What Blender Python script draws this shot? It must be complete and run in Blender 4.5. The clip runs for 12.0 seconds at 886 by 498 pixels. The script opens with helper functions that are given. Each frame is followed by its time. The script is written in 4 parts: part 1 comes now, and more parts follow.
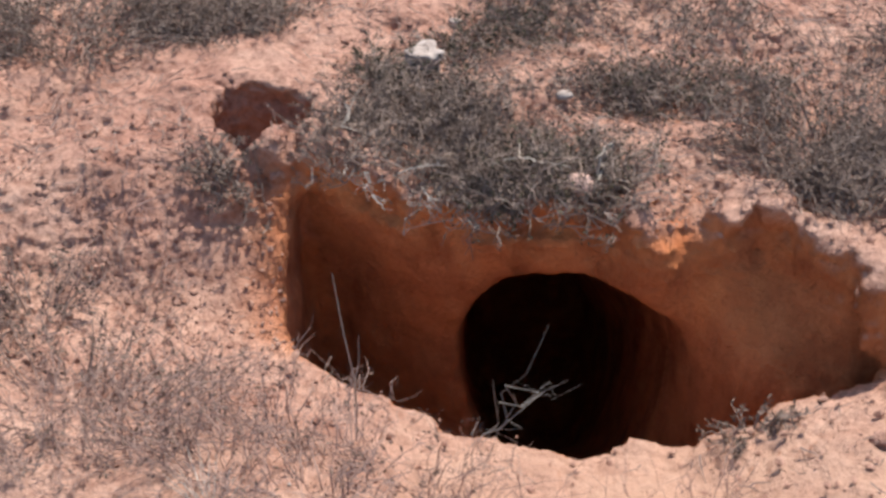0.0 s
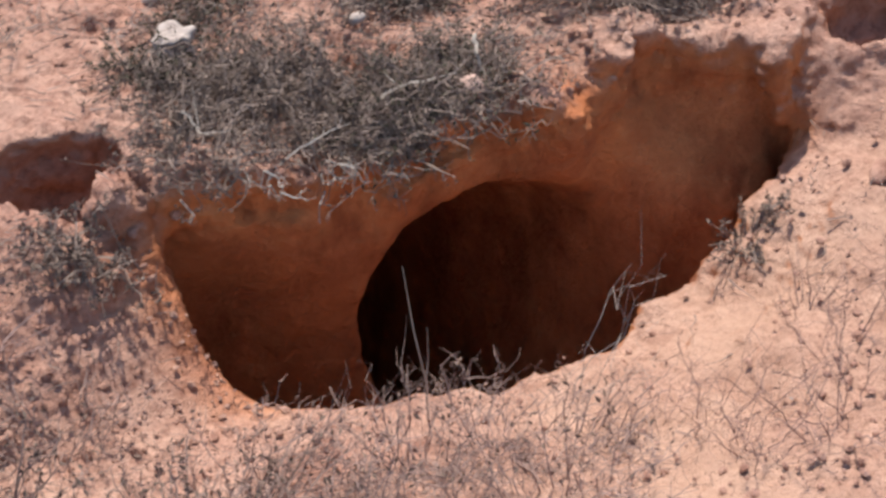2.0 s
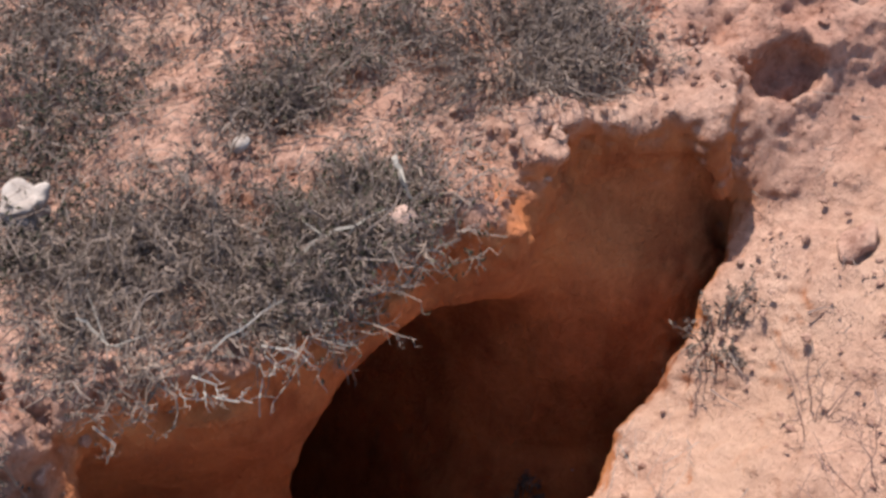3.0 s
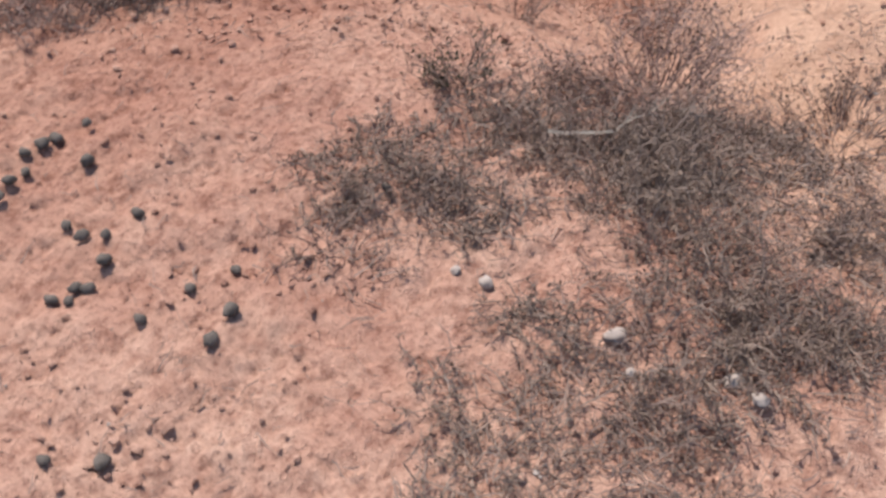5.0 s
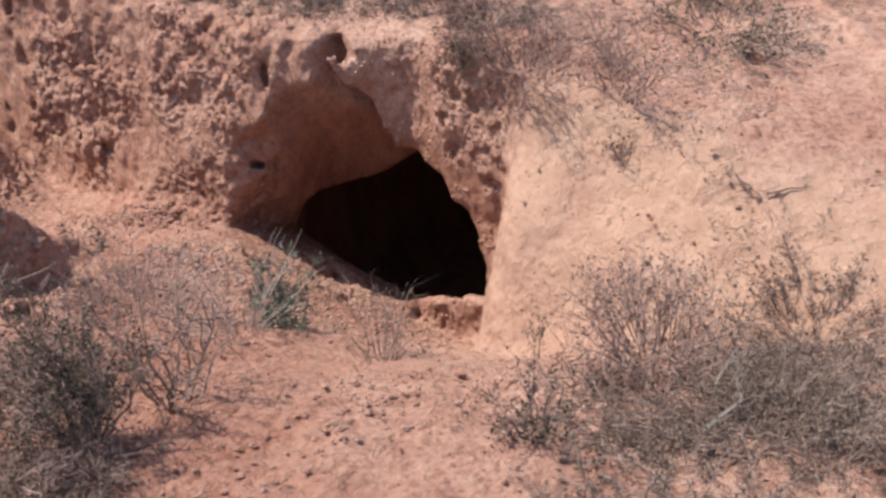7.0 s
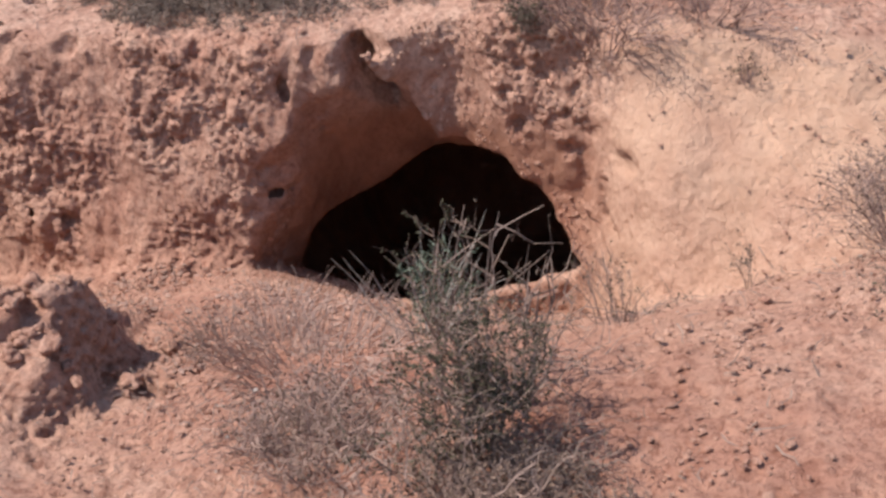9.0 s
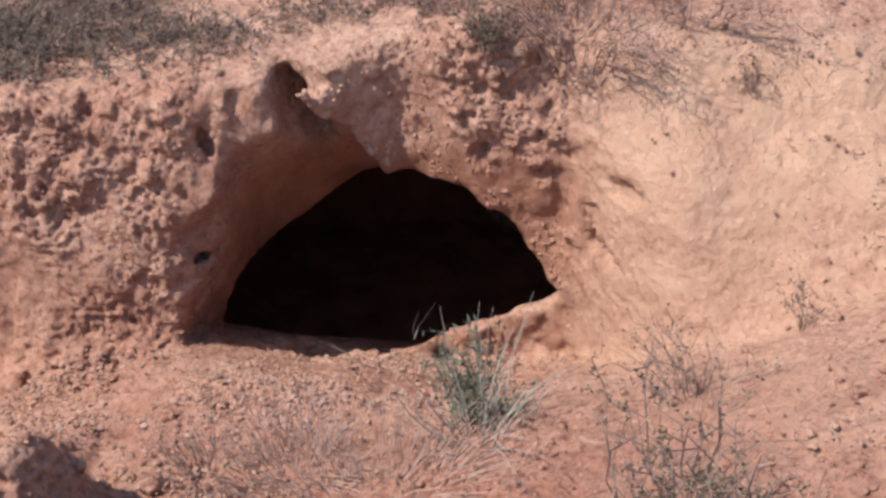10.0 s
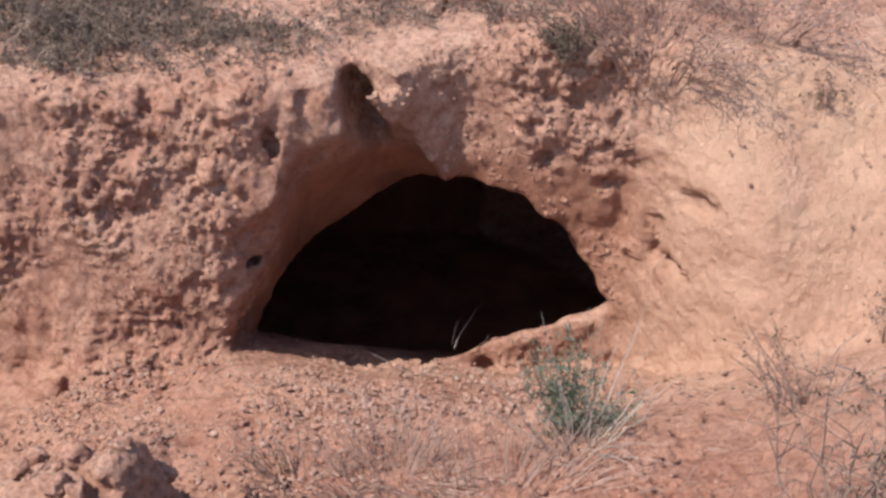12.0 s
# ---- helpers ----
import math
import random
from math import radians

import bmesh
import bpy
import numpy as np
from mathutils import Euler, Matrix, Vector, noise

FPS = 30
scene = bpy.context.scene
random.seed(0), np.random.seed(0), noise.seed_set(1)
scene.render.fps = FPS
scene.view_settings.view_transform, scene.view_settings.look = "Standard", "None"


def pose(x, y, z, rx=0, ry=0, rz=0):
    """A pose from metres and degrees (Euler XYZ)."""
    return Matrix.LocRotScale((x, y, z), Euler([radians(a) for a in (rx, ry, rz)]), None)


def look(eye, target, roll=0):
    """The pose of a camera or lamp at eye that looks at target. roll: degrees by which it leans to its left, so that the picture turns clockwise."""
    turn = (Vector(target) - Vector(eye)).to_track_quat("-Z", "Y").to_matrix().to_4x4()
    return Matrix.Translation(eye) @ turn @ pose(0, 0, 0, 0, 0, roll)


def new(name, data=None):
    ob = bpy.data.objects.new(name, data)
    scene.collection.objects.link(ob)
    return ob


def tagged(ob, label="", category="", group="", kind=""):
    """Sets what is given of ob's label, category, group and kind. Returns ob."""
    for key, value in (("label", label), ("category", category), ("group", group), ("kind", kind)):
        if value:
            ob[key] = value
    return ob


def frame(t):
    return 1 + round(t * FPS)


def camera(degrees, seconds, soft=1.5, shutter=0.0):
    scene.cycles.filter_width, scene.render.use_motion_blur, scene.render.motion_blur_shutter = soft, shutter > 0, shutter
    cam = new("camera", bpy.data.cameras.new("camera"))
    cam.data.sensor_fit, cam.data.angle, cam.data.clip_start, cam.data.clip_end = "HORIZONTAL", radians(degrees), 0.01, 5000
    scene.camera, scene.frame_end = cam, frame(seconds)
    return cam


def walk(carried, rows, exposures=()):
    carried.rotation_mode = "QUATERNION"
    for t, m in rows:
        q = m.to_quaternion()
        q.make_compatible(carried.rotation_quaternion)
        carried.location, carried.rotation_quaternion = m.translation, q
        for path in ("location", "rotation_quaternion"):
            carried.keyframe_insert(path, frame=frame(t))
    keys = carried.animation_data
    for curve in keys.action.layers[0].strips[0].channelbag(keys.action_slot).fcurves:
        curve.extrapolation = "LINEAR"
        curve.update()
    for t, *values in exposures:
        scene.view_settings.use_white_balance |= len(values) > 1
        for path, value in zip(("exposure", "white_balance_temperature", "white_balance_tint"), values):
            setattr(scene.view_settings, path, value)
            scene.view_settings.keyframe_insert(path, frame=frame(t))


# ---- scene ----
cam = camera(39.0, 12.0, soft=2.8, shutter=0.12)
PATH = [
    (0, (0.215, 0.001, 1.43), (0.059, 1.554, 0.178), -3.3),
    (0.5, (0.007, -0.001, 1.346), (0.173, 1.513, 0.05), -1.3),
    (1, (-0.357, 0.109, 1.286), (0.189, 1.567, 0.031), 0.9),
    (1.5, (-0.586, 0.283, 1.237), (0.102, 1.65, -0.051), -0.5),
    (2, (-0.735, 0.479, 1.278), (0.098, 1.706, -0.063), -4.0),
    (2.5, (-0.717, 0.649, 1.381), (0.281, 1.638, -0.043), -2.9),
    (3, (-0.663, 0.99, 1.321), (0.412, 1.899, -0.099), -1.6),
    (3.2, (-0.633, 1.143, 1.316), (0.491, 1.976, -0.113), -0.3),
    (4.8, (-0.67, 2.968, 1.529), (0.447, 3.918, 0.17), -6.4),
    (5, (-0.737, 3.184, 1.618), (0.472, 3.975, 0.234), -4.4),
    (5.5, (-0.991, 3.716, 1.635), (0.504, 4.163, 0.384), -2.4),
    (6, (-1.028, 4.013, 1.595), (0.582, 4.209, 0.424), -3.7),
    (6.5, (-0.781, 4.371, 1.545), (0.871, 4.323, 0.418), -2.1),
    (7, (-0.646, 4.741, 1.598), (1.017, 4.48, 0.518), -3.0),
    (7.5, (-0.562, 5.132, 1.65), (1.024, 4.688, 0.515), -4.3),
    (7.7, (-0.473, 5.267, 1.627), (1.096, 4.773, 0.49), -4.1),
    (9.3, (0.116, 5.979, 1.357), (1.57, 5.112, 0.293), -6.3),
    (9.5, (0.319, 5.988, 1.501), (1.692, 5.109, 0.341), -7.0),
    (10, (0.724, 6.076, 1.521), (1.925, 5.012, 0.326), -5.6),
    (10.5, (0.881, 6.157, 1.49), (2.029, 5.034, 0.299), -6.6),
    (11, (0.986, 6.334, 1.532), (2.064, 5.128, 0.356), -4.1),
    (11.5, (1.047, 6.37, 1.519), (2.108, 5.136, 0.358), -2.0),
    (12, (1.07, 6.386, 1.498), (2.144, 5.179, 0.319), -0.5),
]
walk(cam, [(t, look(eye, target, roll)) for t, eye, target, roll in PATH],
     exposures=[(0.0, 0.72), (3.2, 0.70), (4.8, 0.52), (7.7, 0.52), (12.0, 0.50)])

# ---- world and sun ----
SUN_YAW, SUN_HEIGHT = -31.0, 58.0            # degrees: bearing (to the left of +y) and height
sun_way = Vector((-math.sin(radians(SUN_YAW)) * math.cos(radians(SUN_HEIGHT)),
                  math.cos(radians(SUN_YAW)) * math.cos(radians(SUN_HEIGHT)), math.sin(radians(SUN_HEIGHT))))
sky_world = bpy.data.worlds.new("sky")
scene.world = sky_world
sky_world.use_nodes = True
sky_tex = sky_world.node_tree.nodes.new("ShaderNodeTexSky")
sky_tex.sky_type = "NISHITA"
sky_tex.sun_disc = False
sky_tex.sun_elevation = radians(SUN_HEIGHT)
sky_tex.sun_rotation = radians(-SUN_YAW)
sky_world.node_tree.links.new(sky_tex.outputs[0], sky_world.node_tree.nodes["Background"].inputs[0])
sky_world.node_tree.nodes["Background"].inputs[1].default_value = 0.15
sun_data = bpy.data.lights.new("sun", "SUN")
sun_data.energy, sun_data.angle, sun_data.color = 4.4, radians(0.53), (1.0, 0.95, 0.88)
sun_ob = new("sun", sun_data)
sun_ob.matrix_world = look(sun_way * 20, (0, 0, 0))


# ---- materials ----
def material(name, rough=0.9):
    m = bpy.data.materials.new(name)
    m.use_nodes = True
    n = m.node_tree
    b = n.nodes["Principled BSDF"]
    b.inputs["Roughness"].default_value = rough
    b.inputs["Specular IOR Level"].default_value = 0.2
    return m, n, b


def node(n, kind, **values):
    made = n.nodes.new(kind)
    for key, value in values.items():
        made.inputs[key].default_value = value
    return made


def ramp(n, source, stops):
    r = n.nodes.new("ShaderNodeValToRGB")
    while len(r.color_ramp.elements) < len(stops):
        r.color_ramp.elements.new(0.5)
    for e, (at, c) in zip(r.color_ramp.elements, stops):
        e.position, e.color = at, (*c, 1)
    n.links.new(source, r.inputs[0])
    return r.outputs[0]


def blend(n, a, b, fac, how="MIX"):
    m = n.nodes.new("ShaderNodeMix")
    m.data_type, m.blend_type = "RGBA", how
    for sock, v in ((m.inputs[6], a), (m.inputs[7], b)):
        if isinstance(v, tuple):
            sock.default_value = (*v, 1)
        else:
            n.links.new(v, sock)
    if isinstance(fac, float):
        m.inputs[0].default_value = fac
    else:
        n.links.new(fac, m.inputs[0])
    return m.outputs[2]


def earth_material():
    """Red loamy sand: a pale, dusty, bleached crust over deep orange-red subsoil that shows on undercut faces; browner
    soil with painted-in shade in the second burrow.
    """
    m, n, b = material("red_earth", 0.95)
    place = n.nodes.new("ShaderNodeTexCoord").outputs["Object"]
    big, mid, fine, grit = (node(n, "ShaderNodeTexNoise", Scale=s, Detail=d, Roughness=r) for s, d, r in
                            ((2.2, 5, 0.6), (11, 6, 0.65), (60, 6, 0.7), (240, 3, 0.7)))
    for t in (big, mid, fine, grit):
        n.links.new(place, t.inputs["Vector"])
    crust = ramp(n, mid.outputs[0], [(0.3, (0.42, 0.205, 0.145)), (0.5, (0.58, 0.325, 0.24)), (0.72, (0.70, 0.445, 0.335))])
    pale = ramp(n, big.outputs[0], [(0.36, (0.52, 0.265, 0.187)), (0.66, (0.74, 0.475, 0.352))])
    crust = blend(n, crust, pale, 0.5)
    fleck = ramp(n, fine.outputs[0], [(0.34, (0.50, 0.40, 0.38)), (0.50, (0.95, 0.95, 0.95)), (0.70, (1.08, 1.08, 1.08))])
    crust = blend(n, crust, fleck, 0.75, "MULTIPLY")
    mottle = node(n, "ShaderNodeTexNoise", Scale=26.0, Detail=4, Roughness=0.6)
    n.links.new(place, mottle.inputs["Vector"])
    crust = blend(n, crust, ramp(n, mottle.outputs[0], [(0.34, (0.58, 0.47, 0.44)), (0.50, (1, 1, 1))]), 0.65, "MULTIPLY")
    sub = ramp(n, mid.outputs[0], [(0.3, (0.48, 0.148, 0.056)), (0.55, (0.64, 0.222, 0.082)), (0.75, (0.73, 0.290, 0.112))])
    streak = node(n, "ShaderNodeTexNoise", Scale=1.0, Detail=5, Roughness=0.6)
    stretch = n.nodes.new("ShaderNodeMapping")
    stretch.inputs["Scale"].default_value = (7.0, 7.0, 3.0)
    n.links.new(place, stretch.inputs["Vector"])
    n.links.new(stretch.outputs[0], streak.inputs["Vector"])
    sub = blend(n, sub, ramp(n, streak.outputs[0], [(0.38, (0.62, 0.55, 0.52)), (0.50, (1, 1, 1)), (0.66, (1.12, 1.10, 1.0))]), 0.85, "MULTIPLY")
    dust = n.nodes.new("ShaderNodeAttribute")
    dust.attribute_name = "dust"
    crust = blend(n, crust, ramp(n, mid.outputs[0], [(0.3, (0.54, 0.315, 0.215)), (0.65, (0.65, 0.405, 0.285))]), dust.outputs["Fac"])
    heap = n.nodes.new("ShaderNodeAttribute")
    heap.attribute_name = "spoil"
    crust = blend(n, crust, blend(n, crust, (0.80, 0.68, 0.64), 1.0, "MULTIPLY"), heap.outputs["Fac"])
    # browner soil of the second burrow, darkened to deepen the shade under its brow
    shaded_loam = n.nodes.new("ShaderNodeAttribute")
    shaded_loam.attribute_name = "shaded_loam"
    crust = blend(n, crust, ramp(n, streak.outputs[0], [(0.35, (0.27, 0.118, 0.072)), (0.62, (0.43, 0.20, 0.125))]), shaded_loam.outputs["Fac"])
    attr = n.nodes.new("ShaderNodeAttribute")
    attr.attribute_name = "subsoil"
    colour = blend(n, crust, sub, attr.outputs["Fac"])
    n.links.new(colour, b.inputs["Base Color"])
    bump1 = node(n, "ShaderNodeBump", Strength=0.8, Distance=0.03)
    bump2 = node(n, "ShaderNodeBump", Strength=0.9, Distance=0.012)
    bump3 = node(n, "ShaderNodeBump", Strength=0.7, Distance=0.003)
    for bp, src in ((bump1, mid), (bump2, fine), (bump3, grit)):
        n.links.new(src.outputs[0], bp.inputs["Height"])
    calmer = n.nodes.new("ShaderNodeMapRange")
    calmer.inputs["To Min"].default_value, calmer.inputs["To Max"].default_value = 0.8, 0.25
    n.links.new(dust.outputs["Fac"], calmer.inputs["Value"])
    n.links.new(calmer.outputs[0], bump1.inputs["Strength"])
    n.links.new(bump1.outputs[0], bump2.inputs["Normal"])
    n.links.new(bump2.outputs[0], bump3.inputs["Normal"])
    n.links.new(bump3.outputs[0], b.inputs["Normal"])
    return m


EARTH = earth_material()


# ---- the ground: one sheet with two burrows ----
def lattice(p, seed):
    """Smooth value noise in -1..1 at the points p (n x 3)."""
    cell = np.floor(p).astype(np.int64)
    f = (p - cell).astype(np.float32)
    f = f * f * (3 - 2 * f)
    out = np.zeros(len(p), np.float32)
    for dx in (0, 1):
        for dy in (0, 1):
            for dz in (0, 1):
                h = (cell[:, 0] + dx) * 73856093 ^ (cell[:, 1] + dy) * 19349663 ^ (cell[:, 2] + dz) * 83492791 ^ seed * 2654435761
                h = (h ^ (h >> 13)) * 1274126177
                v = ((h ^ (h >> 16)) & 65535).astype(np.float32) / 32767.5 - 1
                w = (f[:, 0] if dx else 1 - f[:, 0]) * (f[:, 1] if dy else 1 - f[:, 1]) * (f[:, 2] if dz else 1 - f[:, 2])
                out += v * w
    return out


def octaves(p, scale, count, seed):
    return sum(lattice(p * scale * 2 ** k + 17.3 * k, seed + k) * 0.5 ** k for k in range(count))


def soft(x, k):
    """A rounded max(x, 0)."""
    return np.logaddexp(0, x / k) * k


def step(a, b, x):
    t = np.clip((x - a) / (b - a), 0, 1)
    return t * t * (3 - 2 * t)


def smax(a, b, k):
    h = np.clip(0.5 + 0.5 * (a - b) / k, 0, 1)
    return b + (a - b) * h + k * h * (1 - h)


def smin(a, b, k):
    return -smax(-a, -b, k)


def plain(x, y):
    """The level of the land round the warren."""
    return 0.07 + 0.025 * np.sin(1.3 * x + 0.7) * np.cos(1.1 * y) + 0.02 * np.sin(2.9 * x - 1.7 * y) \
        + 0.02 * np.exp(-((x - 0.5) ** 2 + (y - 3.9) ** 2) / 0.5)


# first burrow: a bowl before a cut bank, and a round tunnel into it
PIT = (0.25, 1.80, 0.57, 0.295)
# second burrow: along the bank (s) and into it (n)
INTO, ALONG = (0.66, -0.75), (0.75, 0.66)


def land(x, y, z):
    """Above 0 in the air, below 0 in the earth."""
    top = plain(x, y)
    # apron before the first burrow, dipping to the lip of the bowl
    bend = step(0.2, 0.95, x)
    wide, deep_y = PIT[2] - 0.03 * bend, PIT[3] - 0.045 * step(0.25, 0.42, x) - 0.11 * bend
    u, v = (x - PIT[0]) / wide, (y - PIT[1] + 0.20 * bend) / deep_y
    r = np.sqrt(u ** 2 + v ** 2)
    away = np.maximum(r - 1, 0) * r / (np.sqrt((u / wide) ** 2 + (v / deep_y) ** 2) + 1e-6)
    left = ((np.abs(x - PIT[0]) / 0.53) ** 1.7 + (np.maximum(PIT[1] - y, 0) / PIT[3]) ** 1.7) ** (1 / 1.7) + 8 * np.maximum(y - 2.45, 0)
    away = np.where(x < PIT[0], np.maximum(left - 1, 0) * 0.36, away)
    r = np.where(x < PIT[0], left, r)
    rim = -0.235 + 0.045 * step(0.12, -0.08, x) + 0.10 * step(0.45, 0.72, x)
    rise = rim + 0.42 * away + np.minimum((0.75 + 0.10 * step(-0.24, -0.30, x)) * soft(y - 1.74, 0.03), 0.34) * step(0.0, -0.22, x) \
        + np.minimum(0.9 * soft(y - 1.50, 0.03), 0.25) * step(0.76, 0.88, x)
    front = np.minimum(top, rise)
    front = -0.04 * np.logaddexp(-front / 0.04, -(top + 0.03) / 0.04)
    # ramp down to the second burrow
    n = INTO[0] * x + INTO[1] * y
    s = ALONG[0] * x + ALONG[1] * y
    slope = 0.30 * soft(x - 1.0, 0.12) + 0.7 * soft(4.95 - y, 0.06) * step(1.2, 3.0, x)
    ramp_z = top - slope * step(6.1, 5.3, y * 0.9 + 0.1 * x) - 0.02
    along_h, across_h = 0.54 * (x - 2.66) + 0.84 * (y - 5.62), 0.84 * (x - 2.66) - 0.54 * (y - 5.62)
    ramp_z = ramp_z + 0.28 * step(-0.19, -0.07, along_h + 0.03 * np.sin(19 * across_h)) * np.exp(-np.maximum(along_h, 0) ** 2 / 0.14 - across_h ** 2 / 0.10)
    south = step(3.1, 3.5, y + 0.25 * x)
    low = np.where(south > 0, front * (1 - south) + np.minimum(ramp_z, top) * south, front)
    ground = z - low
    # cut bank of the first burrow
    edge = 1.785 - 0.22 * bend + (0.03 - 0.13 * step(0.44, 0.62, x)) * step(0.0, -0.40, z) + 0.10 * step(0.76, 0.92, x) \
        + 0.16 * np.exp(-((x - 0.65) / 0.10) ** 2) * step(-0.20, 0.02, z) - 0.02 * np.exp(-((x - 0.40) / 0.07) ** 2) \
        + (0.016 * np.sin(23 * x + 1) + 0.010 * np.sin(41 * x)) * step(-0.2, 0.0, z)
    edge = edge + 0.16 * step(0.08, -0.30, x) + 0.16 * step(-0.28, -0.40, x) + 0.03 * step(0.35, 0.20, x) * step(0.0, -0.25, z)
    bank = smax(z - top, (edge - y), 0.05)
    # bank of the second burrow
    lean = 1.6 - 1.2 * step(3.75, 4.45, s) - 0.28 * step(4.42, 4.56, s) + 0.10 * step(5.0, 5.4, s)
    crest = np.minimum(top, 0.12) - 0.04 * step(4.6, 5.4, s)
    limit = 5.56 - 0.40 * step(-0.38, -0.06, z)
    face = -1.42 - 0.14 * np.exp(-((s - 4.29) / 0.14) ** 2) * step(0.05, -0.2, z) + 0.05 * np.exp(-((s - 4.52) / 0.10) ** 2) + 0.06 * np.exp(-((s - 4.96) / 0.10) ** 2) \
        - 0.03 * step(5.30, 5.55, s) + 0.10 * step(4.45, 4.72, s) * step(limit + 0.06, limit - 0.12, s) - (crest - z) * lean
    bank2 = smax(z - crest, (face - n) / np.sqrt(1 + lean ** 2), 0.05)
    f = smin(ground, np.where(y > 3.0, 9, bank), 0.03)
    f = smin(f, np.where(y < 2.4, 9, bank2), 0.06)
    # bowl
    bowl = np.maximum((r - 1) * 0.3, -(z + 0.62))
    bowl = np.maximum(bowl, np.maximum(y - edge - 0.05, -0.30 - x))
    f = smax(f, -bowl, 0.03)
    # tunnel, flaring on one side into the cut face
    drop = np.minimum(0.85 * soft(y - 1.86, 0.04), 0.95)
    cx, cz = 0.264 - 0.10 * drop, -0.325 - drop
    flare = 0.11 * np.exp(-np.maximum(y - 1.60, 0) / 0.15) * step(-0.05, 0.25, x - cx)
    rel = (z - cz) / (1 + 0.25 * step(0.0, 0.15, drop))
    tube = np.sqrt((x - cx) ** 2 + np.where(rel < 0, 0.5 * rel, rel) ** 2) - 0.210 - flare
    tube = np.maximum(tube, np.maximum(np.maximum(1.6 - y, y - 3.3), -1.62 - z))
    f = smax(f, -tube, 0.03)
    # small hollows in the bank
    for hx, hy, hz, rx, ry, rz in ((-0.355, 2.11, 0.02, 0.125, 0.12, 0.13), (-0.53, 2.165, 0.0, 0.06, 0.06, 0.08),
                                   (1.01, 1.63, 0.01, 0.05, 0.035, 0.04),
                                   (2.31, 4.12, -0.405, 0.05, 0.035, 0.016), (2.28, 4.11, -0.215, 0.06, 0.04, 0.03),
                                   (2.43, 3.34, 0.09, 0.05, 0.03, 0.04), (0.40, 1.20, -0.09, 0.07, 0.02, 0.02), (3.17, 4.755, -0.44, 0.026, 0.026, 0.017),
                                   (3.30, 5.16, -0.39, 0.035, 0.05, 0.07)):
        d = np.sqrt(((x - hx) / rx) ** 2 + ((y - hy) / ry) ** 2 + ((z - hz) / rz) ** 2)
        f = smax(f, -(d - 1) * np.minimum(ry, rz), 0.012)
    # mouth and tunnel of the second burrow, under a brow
    jamb = 0.24 * step(5.38, 5.52, s) + 0.10 * step(4.9, 4.68, s)
    open_ = np.clip((-1.06 - jamb - n) / (0.20 + 0.22 * step(5.05, 5.35, s)), 0, 1)
    open_ = open_ * step(4.60, 4.95, s)
    inner = np.clip((n + 1.06 + jamb) / 0.5, 0, 1)
    down = np.clip((n + 1.25) / 1.3, 0, 1.6)
    zc, zh = -0.92 - 0.40 * down, 0.525 + (0.08 + 0.24 * step(4.98, 5.22, s)) * open_ + 0.12 * inner - 0.16 * step(5.08, 5.42, s) * (1 - open_)
    d = ((np.abs(s - 5.06) / (0.52 + 0.05 * open_ + 0.35 * inner + 0.03 * (s < 5.06))) ** (2.55 + 0.9 * step(5.06, 5.3, s) + open_) + (np.abs(z - zc) / zh) ** 2.1) ** (1 / 2.4)
    mouth = np.maximum((d - 1) * 0.5, np.maximum(-1.85 - n, n - 0.3))
    floor_z = np.where(n < -1.2, ramp_z, np.minimum(ramp_z, -0.92 - 1.25 * down))
    # a low mound of sand closes one end of the mouth
    mound = -0.63 - 0.42 * np.clip(s - 4.50, -0.1, 0.66) - 1.5 * np.maximum(n + 1.39, 0) - 0.55 * np.maximum(-1.43 - n, 0)
    floor_z = np.maximum(floor_z, mound)
    floor_z = np.maximum(floor_z, -1.60)
    mouth = smax(mouth, floor_z - z, 0.03)
    f = smax(f, -mouth, 0.018)
    # a notch in the brow
    d = np.sqrt(((s - 5.25 - 0.25 * z) / 0.042) ** 2 + ((n + 1.36) / 0.22) ** 2 + ((z + 0.13) / 0.165) ** 2)
    f = smax(f, -(d - 1) * 0.07, 0.02)
    return f


